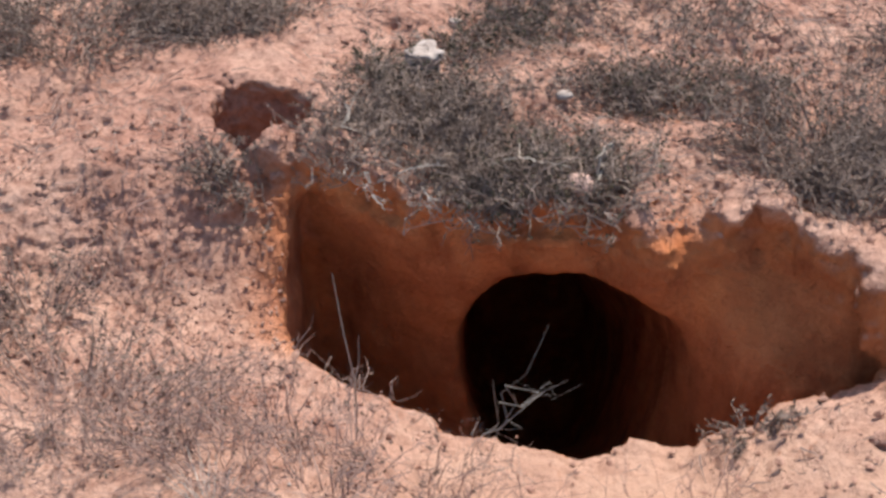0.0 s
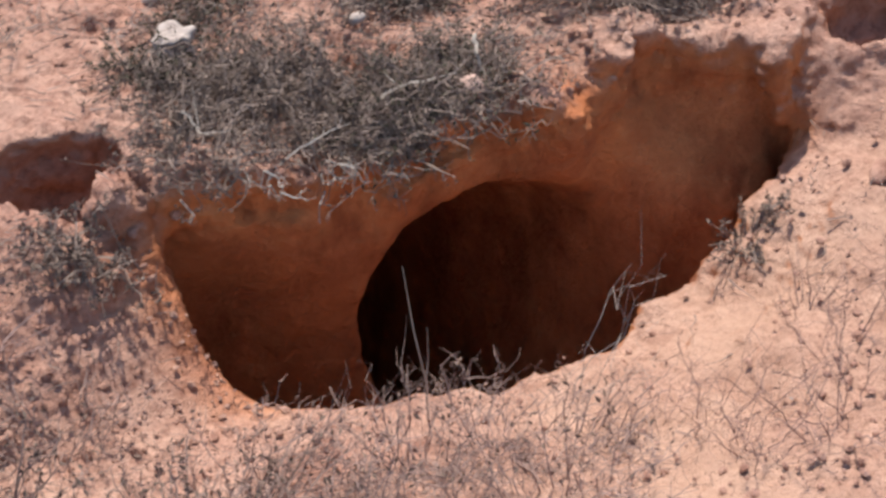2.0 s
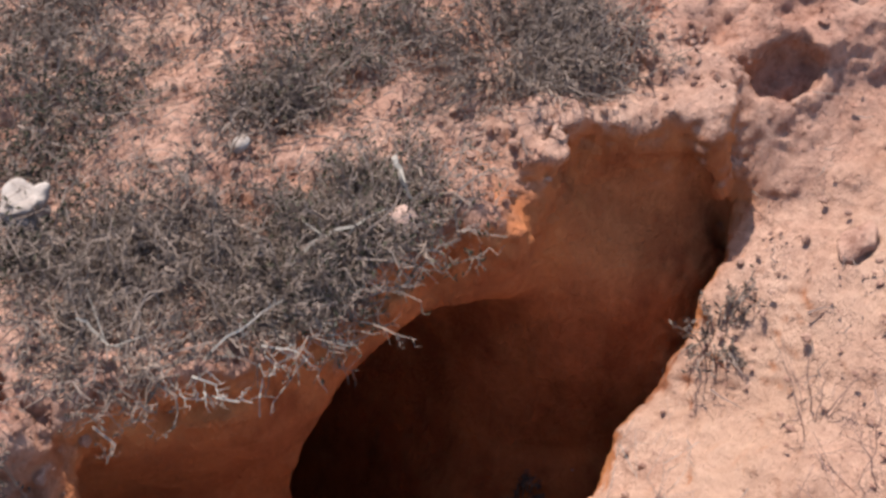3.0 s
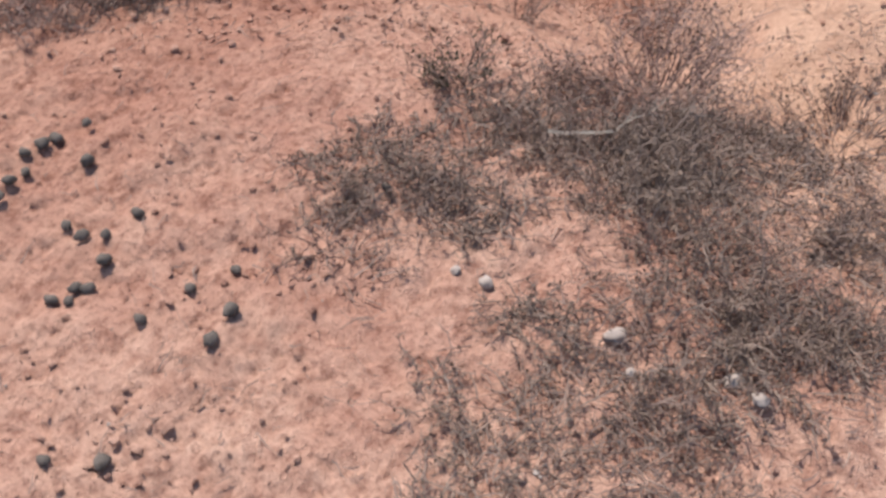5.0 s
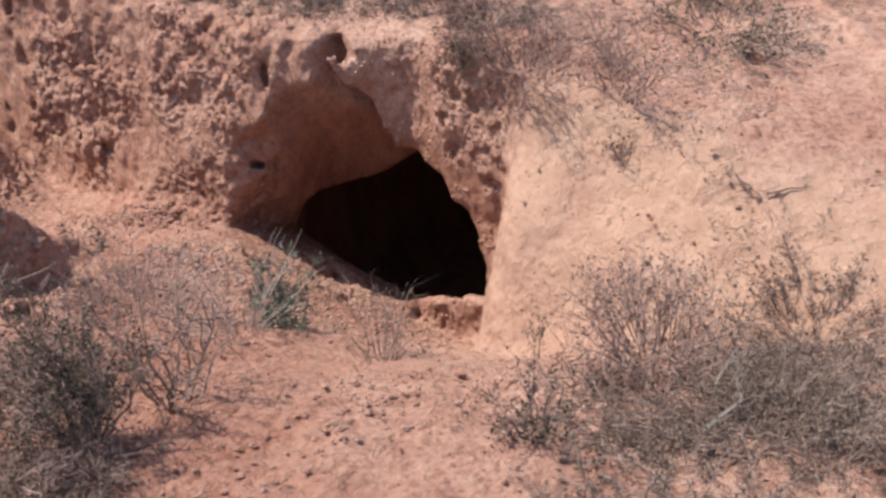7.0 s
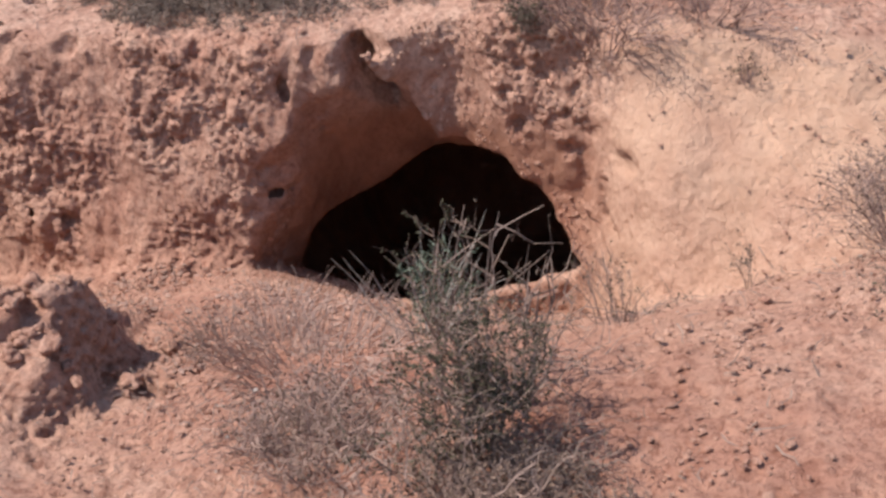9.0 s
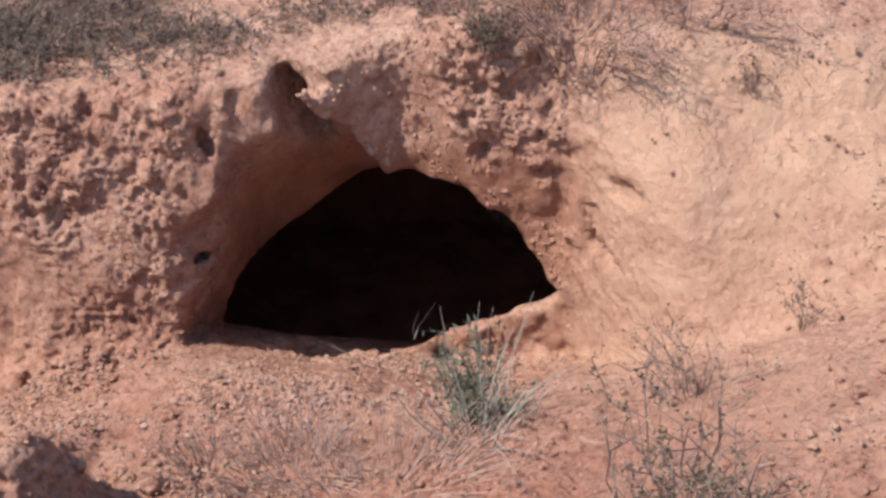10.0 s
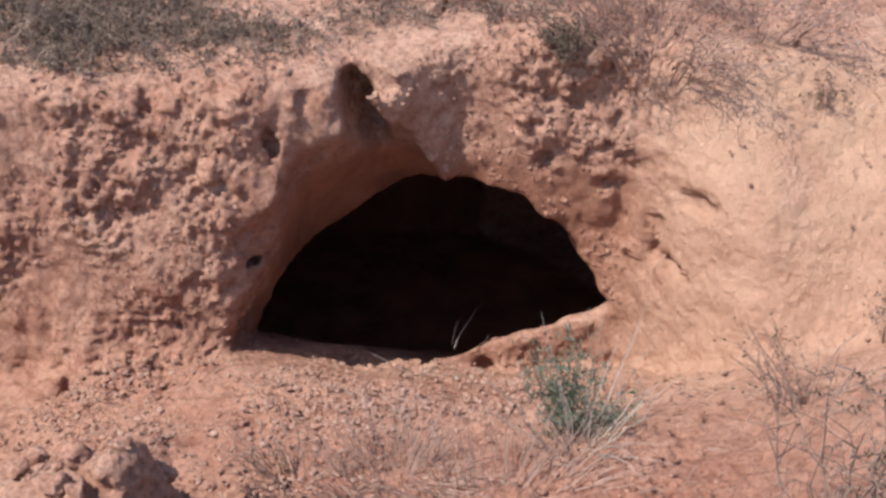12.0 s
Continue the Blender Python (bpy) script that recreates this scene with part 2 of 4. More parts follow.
def net(lo, hi, size):
    """The surface land() = 0 inside a box, as vertices and four-sided faces."""
    counts = [int(round((b - a) / size)) + 1 for a, b in zip(lo, hi)]
    axes = [np.linspace(a, b, c, dtype=np.float32) for a, b, c in zip(lo, hi, counts)]
    f = np.empty(counts, np.float32)
    wide = 20
    for i in range(0, counts[0], wide):
        for j in range(0, counts[1], wide):
            for k in range(0, counts[2], wide):
                here = tuple(slice(o, o + wide) for o in (i, j, k))
                ends = [ax[sl] for ax, sl in zip(axes, here)]
                # a block far from the surface needs no fine look
                x, y, z = np.meshgrid(*[np.append(e[::4], e[-1]) for e in ends], indexing="ij")
                rough_f = land(x, y, z)
                if rough_f.min() > 0.20 or rough_f.max() < -0.20:
                    f[here] = rough_f.flat[0]
                    continue
                x, y, z = np.meshgrid(*ends, indexing="ij")
                part_f = land(x, y, z)
                near = np.abs(part_f) < 0.125
                p = np.stack([x[near], y[near], z[near]], 1).astype(np.float64)
                part_f[near] += roughness(p)
                f[here] = part_f
    inside = f < 0
    cut = np.zeros([c - 1 for c in counts], np.uint8)
    for dx in (0, 1):
        for dy in (0, 1):
            for dz in (0, 1):
                cut += inside[dx:counts[0] - 1 + dx, dy:counts[1] - 1 + dy, dz:counts[2] - 1 + dz]
    cells = np.argwhere((cut > 0) & (cut < 8))
    index = np.full(cut.shape, -1, np.int64)
    index[tuple(cells.T)] = np.arange(len(cells))
    total, weight = np.zeros((len(cells), 3)), np.zeros(len(cells))
    corners = [np.array(c) for c in ((0, 0, 0), (1, 0, 0), (0, 1, 0), (0, 0, 1), (1, 1, 0), (1, 0, 1), (0, 1, 1), (1, 1, 1))]
    for a in corners:
        for b in corners:
            if (b - a).sum() == 1 and (b >= a).all():
                fa, fb = f[tuple((cells + a).T)], f[tuple((cells + b).T)]
                hit = (fa < 0) != (fb < 0)
                t = np.where(hit, fa / np.where(hit, fa - fb, 1), 0)
                total += np.where(hit[:, None], a + (b - a) * t[:, None], 0)
                weight += hit
    verts = (cells + total / weight[:, None]) * size + np.array(lo)
    faces = []
    for axis in range(3):
        o1, o2 = [(1, 2), (2, 0), (0, 1)][axis]
        sl = [slice(1, c - 1) for c in counts]
        sl[axis] = slice(0, counts[axis] - 1)
        sh = list(sl)
        sh[axis] = slice(1, counts[axis])
        a, b = inside[tuple(sl)], inside[tuple(sh)]
        at = np.argwhere(a != b)
        flip = a[tuple(at.T)]
        at = at + np.array([0 if k == axis else 1 for k in range(3)])
        e1, e2 = np.eye(3, dtype=int)[o1], np.eye(3, dtype=int)[o2]
        quad = np.stack([index[tuple((at - q).T)] for q in (e1 + e2, e2, 0 * e1, e1)], 1)
        quad[~flip] = quad[~flip][:, ::-1]
        faces.append(quad)
    faces = np.concatenate(faces)
    return verts, faces[(faces >= 0).all(1)]


def roughness(p):
    """Clods, crumbs and hollows of the weathered surface; dug faces and loose sand are smoother, the cut bank is pitted."""
    x, y, z = p.T
    n, s = INTO[0] * x + INTO[1] * y, ALONG[0] * x + ALONG[1] * y
    inside = ((y > 1.62) & (z < -0.02) & (y < 3.0)) | (((x - PIT[0]) / 0.55) ** 2 + ((y - 1.8) / 0.28) ** 2 < 1) & (z < -0.05)
    sand = (y > 3.1) & (s < 4.5) | (y > 4.2) & (n < -1.75)
    deep2 = (y > 3.1) & (n > -1.29) & (z < -0.16)
    pitted = (y > 3.3) & ((s > 4.85) & (n > -1.85) | (s > 4.46) & (n > -1.62) & (z > -0.50)) & ~deep2 | ((x - 2.62) ** 2 + (y - 5.60) ** 2 < 0.16)
    crust = (y < 2.6) & (y > 1.55) & (z > -0.12) & ~((x > 0.3) & (y < 1.62)) | (x < -0.2) & (y < 2.6) & (y > 1.5)
    gain = np.where(inside | deep2, 0.35, np.where(sand & (s < 4.5) & (n > -2.1), 0.65, np.where(sand, 0.8, np.where(pitted, 0.6, np.where(crust, np.where((x < -0.2) & (y < 2.15), 0.75, 1.35), 1.0)))))
    coarse = octaves(p, 5.0, 2, 3)
    clods = 0.35 - np.abs(octaves(p, 13.0, 1, 11))
    small = 0.35 - np.abs(octaves(p, 29.0, 1, 21))
    # the cut bank crumbles in patches, with holes left by roots and fallen clods
    patch = 0.30 + 0.70 * step(-0.25, 0.3, octaves(p * np.array([1, 1, 0.7]), 4.0, 2, 91))
    crag = (0.35 - np.abs(octaves(p * np.array([1, 1, 0.6]), 23.0, 1, 31))) * 0.018 + 0.015 * octaves(p, 38.0, 1, 41)
    crag = np.where(pitted, patch * crag + 0.045 * step(0.50, 0.80, lattice(p * np.array([13, 13, 9.0]), 93)) + 0.024 * patch * octaves(p, 7.0, 1, 95), 0)
    # claw furrows down the dug walls
    crag = crag + np.where(inside, 0.008 * octaves(p * np.array([1, 1, 0.4]), 10.0, 2, 97), 0)
    lip = np.where((y < 3.0) & (z > -0.10), step(0.18, 0.02, np.abs(y - 1.88)), 0)
    crag = crag + np.where(crust & ~inside, np.where(x < -0.25, 0.003, 0.007) + 0.020 * lip * ((x > -0.3) + 0.5 * (x > 0.42)), 0) * octaves(p, 17.0, 2, 131)
    return gain * (0.022 * coarse + 0.020 * clods + 0.013 * small) + crag


LO, HI, CELL = (-1.7, 0.1, -1.75), (4.7, 6.9, 0.40), 0.0155
verts, faces = net(LO, HI, CELL)


def finer(verts, faces, pick):
    """Splits the picked four-sided faces into four; returns the mesh and how far each vertex may be moved without opening a seam."""
    keep_faces, cut = faces[~pick], faces[pick]
    a, b = cut, np.roll(cut, -1, 1)
    key = np.sort(np.stack([a.ravel(), b.ravel()], 1), 1)
    edges, back = np.unique(key, axis=0, return_inverse=True)
    back = back.reshape(-1, 4)
    mids = verts[edges].mean(1)
    centres = verts[cut].mean(1)
    m0, c0 = len(verts), len(verts) + len(mids)
    e = back + m0
    c = (np.arange(len(cut)) + c0)
    new_faces = np.concatenate([np.stack([cut[:, k], e[:, k], c, e[:, k - 1]], 1) for k in range(4)])
    free = np.ones(len(verts) + len(mids) + len(centres))
    free[np.unique(keep_faces)] = 0
    outside = np.ones(len(verts), bool)
    outside[np.unique(cut)] = False
    free[:len(verts)][outside] = 0
    free[m0:c0] = np.minimum(free[edges[:, 0]], free[edges[:, 1]])
    return np.concatenate([verts, mids, centres]), np.concatenate([keep_faces, new_faces]), free


mid_face = verts[faces].mean(1)
fx, fy, fz = mid_face.T
near_first = (fx > -1.0) & (fx < 1.25) & (fy > 0.95) & (fy < 2.7) & (fz > -0.6)
near_second = (fx > -0.1) & (fx < 4.0) & (fy > 3.3) & (fy < 5.8) & (fz > -1.0) & (INTO[0] * fx + INTO[1] * fy < -1.0 + 0.4 * (fz > -0.1))
verts, faces, free = finer(verts, faces, near_first | near_second)


def push(verts, faces, amount):
    """Moves vertices along their normals."""
    p = verts[faces]
    fn = np.cross(p[:, 2] - p[:, 0], p[:, 3] - p[:, 1])
    vn = np.zeros_like(verts)
    for k in range(4):
        np.add.at(vn, faces[:, k], fn)
    vn /= np.linalg.norm(vn, axis=1, keepdims=True) + 1e-12
    return verts + vn * amount[:, None]


vx, vy, vz = verts.T
calm = ((vy > 1.62) & (vy < 2.6) & (vz < -0.06)) | ((vy > 3.1) & (INTO[0] * vx + INTO[1] * vy > -1.42) & (vz < -0.2))
vn_all = INTO[0] * vx + INTO[1] * vy
loose = 0.3 + 0.9 * step(-0.25, 0.3, octaves(verts * np.array([1, 1, 0.7]), 4.0, 2, 91))
crumble = (0.4 - np.abs(lattice(verts * 47.0, 61))) * 0.011 + (0.4 - np.abs(lattice(verts * 80.0, 67))) * 0.006
verts = push(verts, faces, crumble * free * np.where(calm, 0.25, np.where(vy > 3.2, np.where(ALONG[0] * vx + ALONG[1] * vy > 4.55, 1.5 * loose, np.where(vn_all > -2.1, 0.6, 0.9)), np.where(vy < 1.7, 0.7, 1.0))))
# the land goes on round the warren to the horizon, under the edge of the fine part
far = np.concatenate([np.linspace(0.35, 3, 8), np.geomspace(4, 3000, 22)])
gx = np.concatenate([LO[0] - far[::-1] + 0.3, np.linspace(LO[0], HI[0], 14), HI[0] + far - 0.3])
gy = np.concatenate([LO[1] - far[::-1] + 0.3, np.linspace(LO[1], HI[1], 14), HI[1] + far - 0.3])
xx, yy = np.meshgrid(gx, gy, indexing="ij")
zz = plain(xx, yy) * np.exp(-((xx - 1.5) ** 2 + (yy - 3.5) ** 2) / 900) - 0.012
outer = np.stack([xx.ravel(), yy.ravel(), zz.ravel()], 1)
i, j = np.meshgrid(np.arange(len(gx) - 1), np.arange(len(gy) - 1), indexing="ij")
k = (i * len(gy) + j)
quads = np.stack([k, k + len(gy), k + len(gy) + 1, k + 1], -1)
mid_x, mid_y = (xx[:-1, :-1] + xx[1:, 1:]) / 2, (yy[:-1, :-1] + yy[1:, 1:]) / 2
keep = ~((mid_x > LO[0]) & (mid_x < HI[0]) & (mid_y > LO[1]) & (mid_y < HI[1]))
quads = quads[keep].reshape(-1, 4) + len(verts)
mesh = bpy.data.meshes.new("ground")
mesh.from_pydata(np.concatenate([verts, outer]).tolist(), [], np.concatenate([faces, quads]).tolist())
mesh.polygons.foreach_set("use_smooth", np.ones(len(mesh.polygons), bool))
mesh.materials.append(EARTH)
ground = tagged(new("ground", mesh), "red sandy earth dug out into two animal burrows with crumbling banks", "ground", kind="structure")
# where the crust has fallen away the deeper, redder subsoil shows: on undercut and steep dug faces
normals = np.empty(len(mesh.vertices) * 3, np.float32)
mesh.vertex_normals.foreach_get("vector", normals)
co = np.concatenate([verts, outer])
normals = normals.reshape(-1, 3)
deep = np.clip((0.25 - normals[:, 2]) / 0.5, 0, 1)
far_side = co[:, 0] > 0.3
dug1 = step(1.0, 0.7, np.sqrt(((co[:, 0] - 0.3) / np.where(far_side, 0.88, 0.75)) ** 2 + ((co[:, 1] - 1.9) / np.where(far_side, 0.72, 0.62)) ** 2)) * step(0.11, 0.02, co[:, 2])
dug1 *= np.maximum.reduce([step(0.75, 0.25, normals[:, 2]), step(-0.33, -0.40, co[:, 2]), step(0.05, 0.0, co[:, 2]) * step(1.62, 1.72, co[:, 1]),
                           step(-0.03, -0.08, co[:, 2]) * step(1.52, 1.60, co[:, 1]) * step(0.5, 0.56, co[:, 0]) * step(0.86, 0.80, co[:, 0])])
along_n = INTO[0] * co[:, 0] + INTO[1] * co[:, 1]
# steep and inner walls under the brow, where shade is put into the soil colour
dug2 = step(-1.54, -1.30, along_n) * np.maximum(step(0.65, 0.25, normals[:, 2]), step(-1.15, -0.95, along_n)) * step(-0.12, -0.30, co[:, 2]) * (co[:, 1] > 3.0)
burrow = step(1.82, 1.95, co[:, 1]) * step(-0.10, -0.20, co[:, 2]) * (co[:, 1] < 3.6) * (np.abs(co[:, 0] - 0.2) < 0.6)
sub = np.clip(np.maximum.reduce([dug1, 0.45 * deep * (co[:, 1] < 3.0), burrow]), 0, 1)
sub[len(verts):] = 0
# freshly kicked-out spoil lies redder on the ramp than the bleached crust round it
spoil = np.exp(-((co[:, 0] - 1.4) ** 2 / 1.6 + (co[:, 1] - 5.12) ** 2 / 0.28))
# fine pale sand without litter: the apron of the first burrow and the smooth bank of the second
across = ALONG[0] * co[:, 0] + ALONG[1] * co[:, 1]
dust = np.clip(1.5 * np.exp(-((co[:, 0] - 0.45) ** 2 / 0.35 + (co[:, 1] - 1.15) ** 2 / 0.10)), 0, 1)
dust = np.maximum(dust, step(-2.1, -1.8, along_n) * step(-1.2, -1.4, along_n) * step(4.75, 4.4, across) * (co[:, 1] > 3.1))
dust = np.maximum(dust, 0.8 * np.exp(-((co[:, 0] - 1.70) ** 2 / 0.10 + (co[:, 1] - 4.45) ** 2 / 0.05)))
dust = np.clip(dust * (0.75 + 0.5 * octaves(co * np.array([1, 1, 1.0]), 4.0, 2, 51)), 0, 1)
# brown soil plus painted shade, half strength on other overhung faces
shaded_loam = np.maximum(dug2, 0.5 * deep * (co[:, 1] > 3.0))
shaded_loam[len(verts):] = 0
mesh.attributes.new("shaded_loam", "FLOAT", "POINT").data.foreach_set("value", shaded_loam.astype(np.float32))
mesh.attributes.new("dust", "FLOAT", "POINT").data.foreach_set("value", dust.astype(np.float32))
mesh.attributes.new("spoil", "FLOAT", "POINT").data.foreach_set("value", spoil.astype(np.float32))
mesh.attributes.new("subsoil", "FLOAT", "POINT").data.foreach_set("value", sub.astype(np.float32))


# ---- how high the ground lies ----
GRID = 0.03
heights = np.full((int((HI[0] - LO[0]) / GRID) + 2, int((HI[1] - LO[1]) / GRID) + 2), -9.0)
gi = ((verts[:, :2] - np.array(LO[:2])) / GRID).astype(int)
up = normals[:len(verts), 2] > 0.3
np.maximum.at(heights, (gi[up, 0], gi[up, 1]), verts[up, 2])


def level(x, y):
    a = np.clip(((np.asarray(x) - LO[0]) / GRID).astype(int), 0, heights.shape[0] - 1)
    b = np.clip(((np.asarray(y) - LO[1]) / GRID).astype(int), 0, heights.shape[1] - 1)
    h = heights[a, b]
    return np.where(h < -5, 0.06, h)


def steep(x, y):
    """How far the ground falls within a hand's width."""
    round_about = [level(x + dx, y + dy) for dx, dy in ((0.04, 0), (-0.04, 0), (0, 0.04), (0, -0.04))]
    return np.max(round_about, 0) - np.min(round_about, 0)


# ---- more materials ----
def plant_material(name, dark, light, rough=0.8, through_light=0.0):
    m, n, b = material(name, rough)
    geo = n.nodes.new("ShaderNodeNewGeometry")
    place = n.nodes.new("ShaderNodeTexCoord").outputs["Object"]
    t = node(n, "ShaderNodeTexNoise", Scale=35.0, Detail=3)
    n.links.new(place, t.inputs["Vector"])
    mixed = blend(n, ramp(n, geo.outputs["Random Per Island"], [(0.0, dark), (1.0, light)]),
                  ramp(n, t.outputs[0], [(0.3, dark), (0.7, light)]), 0.4)
    n.links.new(mixed, b.inputs["Base Color"])
    return m


def stone_material(name, dark, light):
    m, n, b = material(name, 0.85)
    place = n.nodes.new("ShaderNodeTexCoord").outputs["Object"]
    a = node(n, "ShaderNodeTexNoise", Scale=25.0, Detail=6, Roughness=0.7)
    n.links.new(place, a.inputs["Vector"])
    n.links.new(ramp(n, a.outputs[0], [(0.3, dark), (0.65, light)]), b.inputs["Base Color"])
    bump = node(n, "ShaderNodeBump", Strength=0.6, Distance=0.004)
    n.links.new(a.outputs[0], bump.inputs["Height"])
    n.links.new(bump.outputs[0], b.inputs["Normal"])
    return m


GREY_TWIG = plant_material("grey_twig", (0.125, 0.087, 0.067), (0.36, 0.265, 0.212))
BROWN_TWIG = plant_material("brown_twig", (0.13, 0.083, 0.064), (0.34, 0.235, 0.19))
PALE_STRAW = plant_material("pale_straw", (0.23, 0.195, 0.165), (0.45, 0.39, 0.335))
GREY_LEAF = plant_material("grey_leaf", (0.072, 0.050, 0.038), (0.21, 0.151, 0.117))
BROWN_LEAF = plant_material("brown_leaf", (0.09, 0.057, 0.042), (0.25, 0.166, 0.125))
OLIVE_LEAF = plant_material("olive_leaf", (0.034, 0.030, 0.018), (0.098, 0.082, 0.050))
GREEN_LEAF = plant_material("green_leaf", (0.06, 0.078, 0.052), (0.175, 0.195, 0.145))
RED_TWIG = plant_material("red_brown_twig", (0.16, 0.088, 0.072), (0.37, 0.235, 0.19))
WHITE_STONE = stone_material("white_stone", (0.24, 0.185, 0.155), (0.41, 0.34, 0.295))
PINK_STONE = stone_material("pink_stone", (0.36, 0.22, 0.17), (0.60, 0.41, 0.34))
GRAVEL = stone_material("gravel", (0.23, 0.135, 0.10), (0.42, 0.275, 0.22))
LILAC_TWIG = plant_material("faded_weed", (0.19, 0.118, 0.094), (0.44, 0.30, 0.245))
DUNG = stone_material("dry_dung", (0.048, 0.038, 0.032), (0.16, 0.128, 0.108))
LITTER = plant_material("litter", (0.13, 0.085, 0.07), (0.36, 0.26, 0.21))


# ---- plant building ----
def part(name, data, mat, parent, label=""):
    """One mesh object under a thing, from (vertices, faces)."""
    me = bpy.data.meshes.new(name)
    me.from_pydata(np.asarray(data[0]).tolist(), [], np.asarray(data[1]).tolist())
    me.materials.append(mat)
    ob = new(name, me)
    ob.parent = parent
    if label:
        ob["label"] = label
    return ob


def thing(name, x, y, z, label, category, group=""):
    ob = new(name)
    ob.empty_display_size = 0.05
    ob.location = (x, y, z)
    return tagged(ob, label, category, group)


def tubes(lines, radii, sides=3):
    """Tapering tubes along lines (k x m x 3), as vertices and faces."""
    lines = np.asarray(lines, float)
    k, m, _ = lines.shape
    along = np.gradient(lines, axis=1)
    along /= np.linalg.norm(along, axis=2, keepdims=True) + 1e-9
    helper = np.where(np.abs(along[..., 2:3]) > 0.9, np.array([1.0, 0, 0]), np.array([0, 0, 1.0]))
    a = np.cross(along, helper)
    a /= np.linalg.norm(a, axis=2, keepdims=True) + 1e-9
    b = np.cross(along, a)
    taper = np.linspace(1, 0.25, m)[None, :] * np.asarray(radii, float)[:, None]
    turn = np.arange(sides) * 2 * math.pi / sides
    ring = lines[:, :, None] + taper[..., None, None] * (a[:, :, None] * np.cos(turn)[:, None] + b[:, :, None] * np.sin(turn)[:, None])
    index = np.arange(k * m * sides).reshape(k, m, sides)
    q = np.stack([index[:, :-1], np.roll(index, -1, 2)[:, :-1], np.roll(index, -1, 2)[:, 1:], index[:, 1:]], -1)
    return ring.reshape(-1, 3), q.reshape(-1, 4)


def twigs(rng, count, spread, height, droop=0.3, kink=0.25, base=0.25, points=6):
    """Crooked stems that rise from round the root and lean outwards."""
    turn = rng.uniform(0, 2 * math.pi, count)
    root = rng.uniform(0, 1, count) ** 0.5 * base
    out = rng.uniform(0.2, 1, count)
    t = np.linspace(0, 1, points)
    reach = (root[:, None] + (out[:, None] - 0) * t) * np.array(1.0)
    x = np.cos(turn)[:, None] * reach * spread[0]
    y = np.sin(turn)[:, None] * reach * spread[1]
    z = height * rng.uniform(0.35, 1, count)[:, None] * (t - droop * t ** 2.5 * out[:, None])
    lines = np.stack([x, y, z], -1)
    wob = rng.normal(0, kink, (count, points, 3)).cumsum(1) * height / points
    wob[:, 0] = 0
    return lines + wob * np.array([1, 1, 0.6])


def mat_twigs(rng, count, x, y, spread, height, points=6):
    """Short crooked twigs of matted scrub, rooted in clumps all over its patch."""
    turn, far_out = rng.uniform(0, 2 * math.pi, count * 3), rng.uniform(0, 1, count * 3) ** 0.6
    px, py = np.cos(turn) * far_out * spread[0] * 1.1, np.sin(turn) * far_out * spread[1] * 1.1
    clump = octaves(np.stack([px + x, py + y, 0 * px], 1), 7.0, 2, 141)
    hangs = level(px + x, py + y) < float(level(x, y)) - 0.06
    keep_it = np.flatnonzero((rng.uniform(-0.75, 0.45, len(px)) < clump) & ~hangs)[:count]
    px, py = px[keep_it], py[keep_it]
    k = len(px)
    way = rng.uniform(0, 2 * math.pi, k)
    length = rng.uniform(0.03, 0.10, k)
    lift = height * rng.uniform(0.1, 1.0, k) ** 1.5
    t = np.linspace(0, 1, points)
    ground_z = level(px + x, py + y) - float(level(x, y))
    line = np.stack([px[:, None] + np.cos(way)[:, None] * length[:, None] * t, py[:, None] + np.sin(way)[:, None] * length[:, None] * t,
                     ground_z[:, None] + lift[:, None] * (1.6 * t - 0.8 * t ** 2)], -1)
    wob = rng.normal(0, 0.009, (k, points, 3)).cumsum(1)
    wob[:, 0] = 0
    return line + wob


def side_twigs(rng, lines, each, length):
    """Smaller twigs that branch off the stems."""
    k, m, _ = lines.shape
    pick = np.repeat(np.arange(k), each)
    at = rng.uniform(0.25, 0.98, len(pick)) * (m - 1)
    lo = at.astype(int)
    f = (at - lo)[:, None]
    start = lines[pick, lo] * (1 - f) + lines[pick, np.minimum(lo + 1, m - 1)] * f
    along = lines[pick, np.minimum(lo + 1, m - 1)] - lines[pick, lo]
    along /= np.linalg.norm(along, axis=1, keepdims=True) + 1e-9
    way = along * 0.6 + rng.normal(0, 0.75, (len(pick), 3)) + np.array([0, 0, 0.15])
    way /= np.linalg.norm(way, axis=1, keepdims=True)
    t = np.linspace(0, 1, 4)[None, :, None]
    out = start[:, None] + way[:, None] * t * (length * rng.uniform(0.4, 1.2, (len(pick), 1, 1)))
    wob = rng.normal(0, 0.12 * length, out.shape)
    wob[:, 0] = 0
    return out + wob


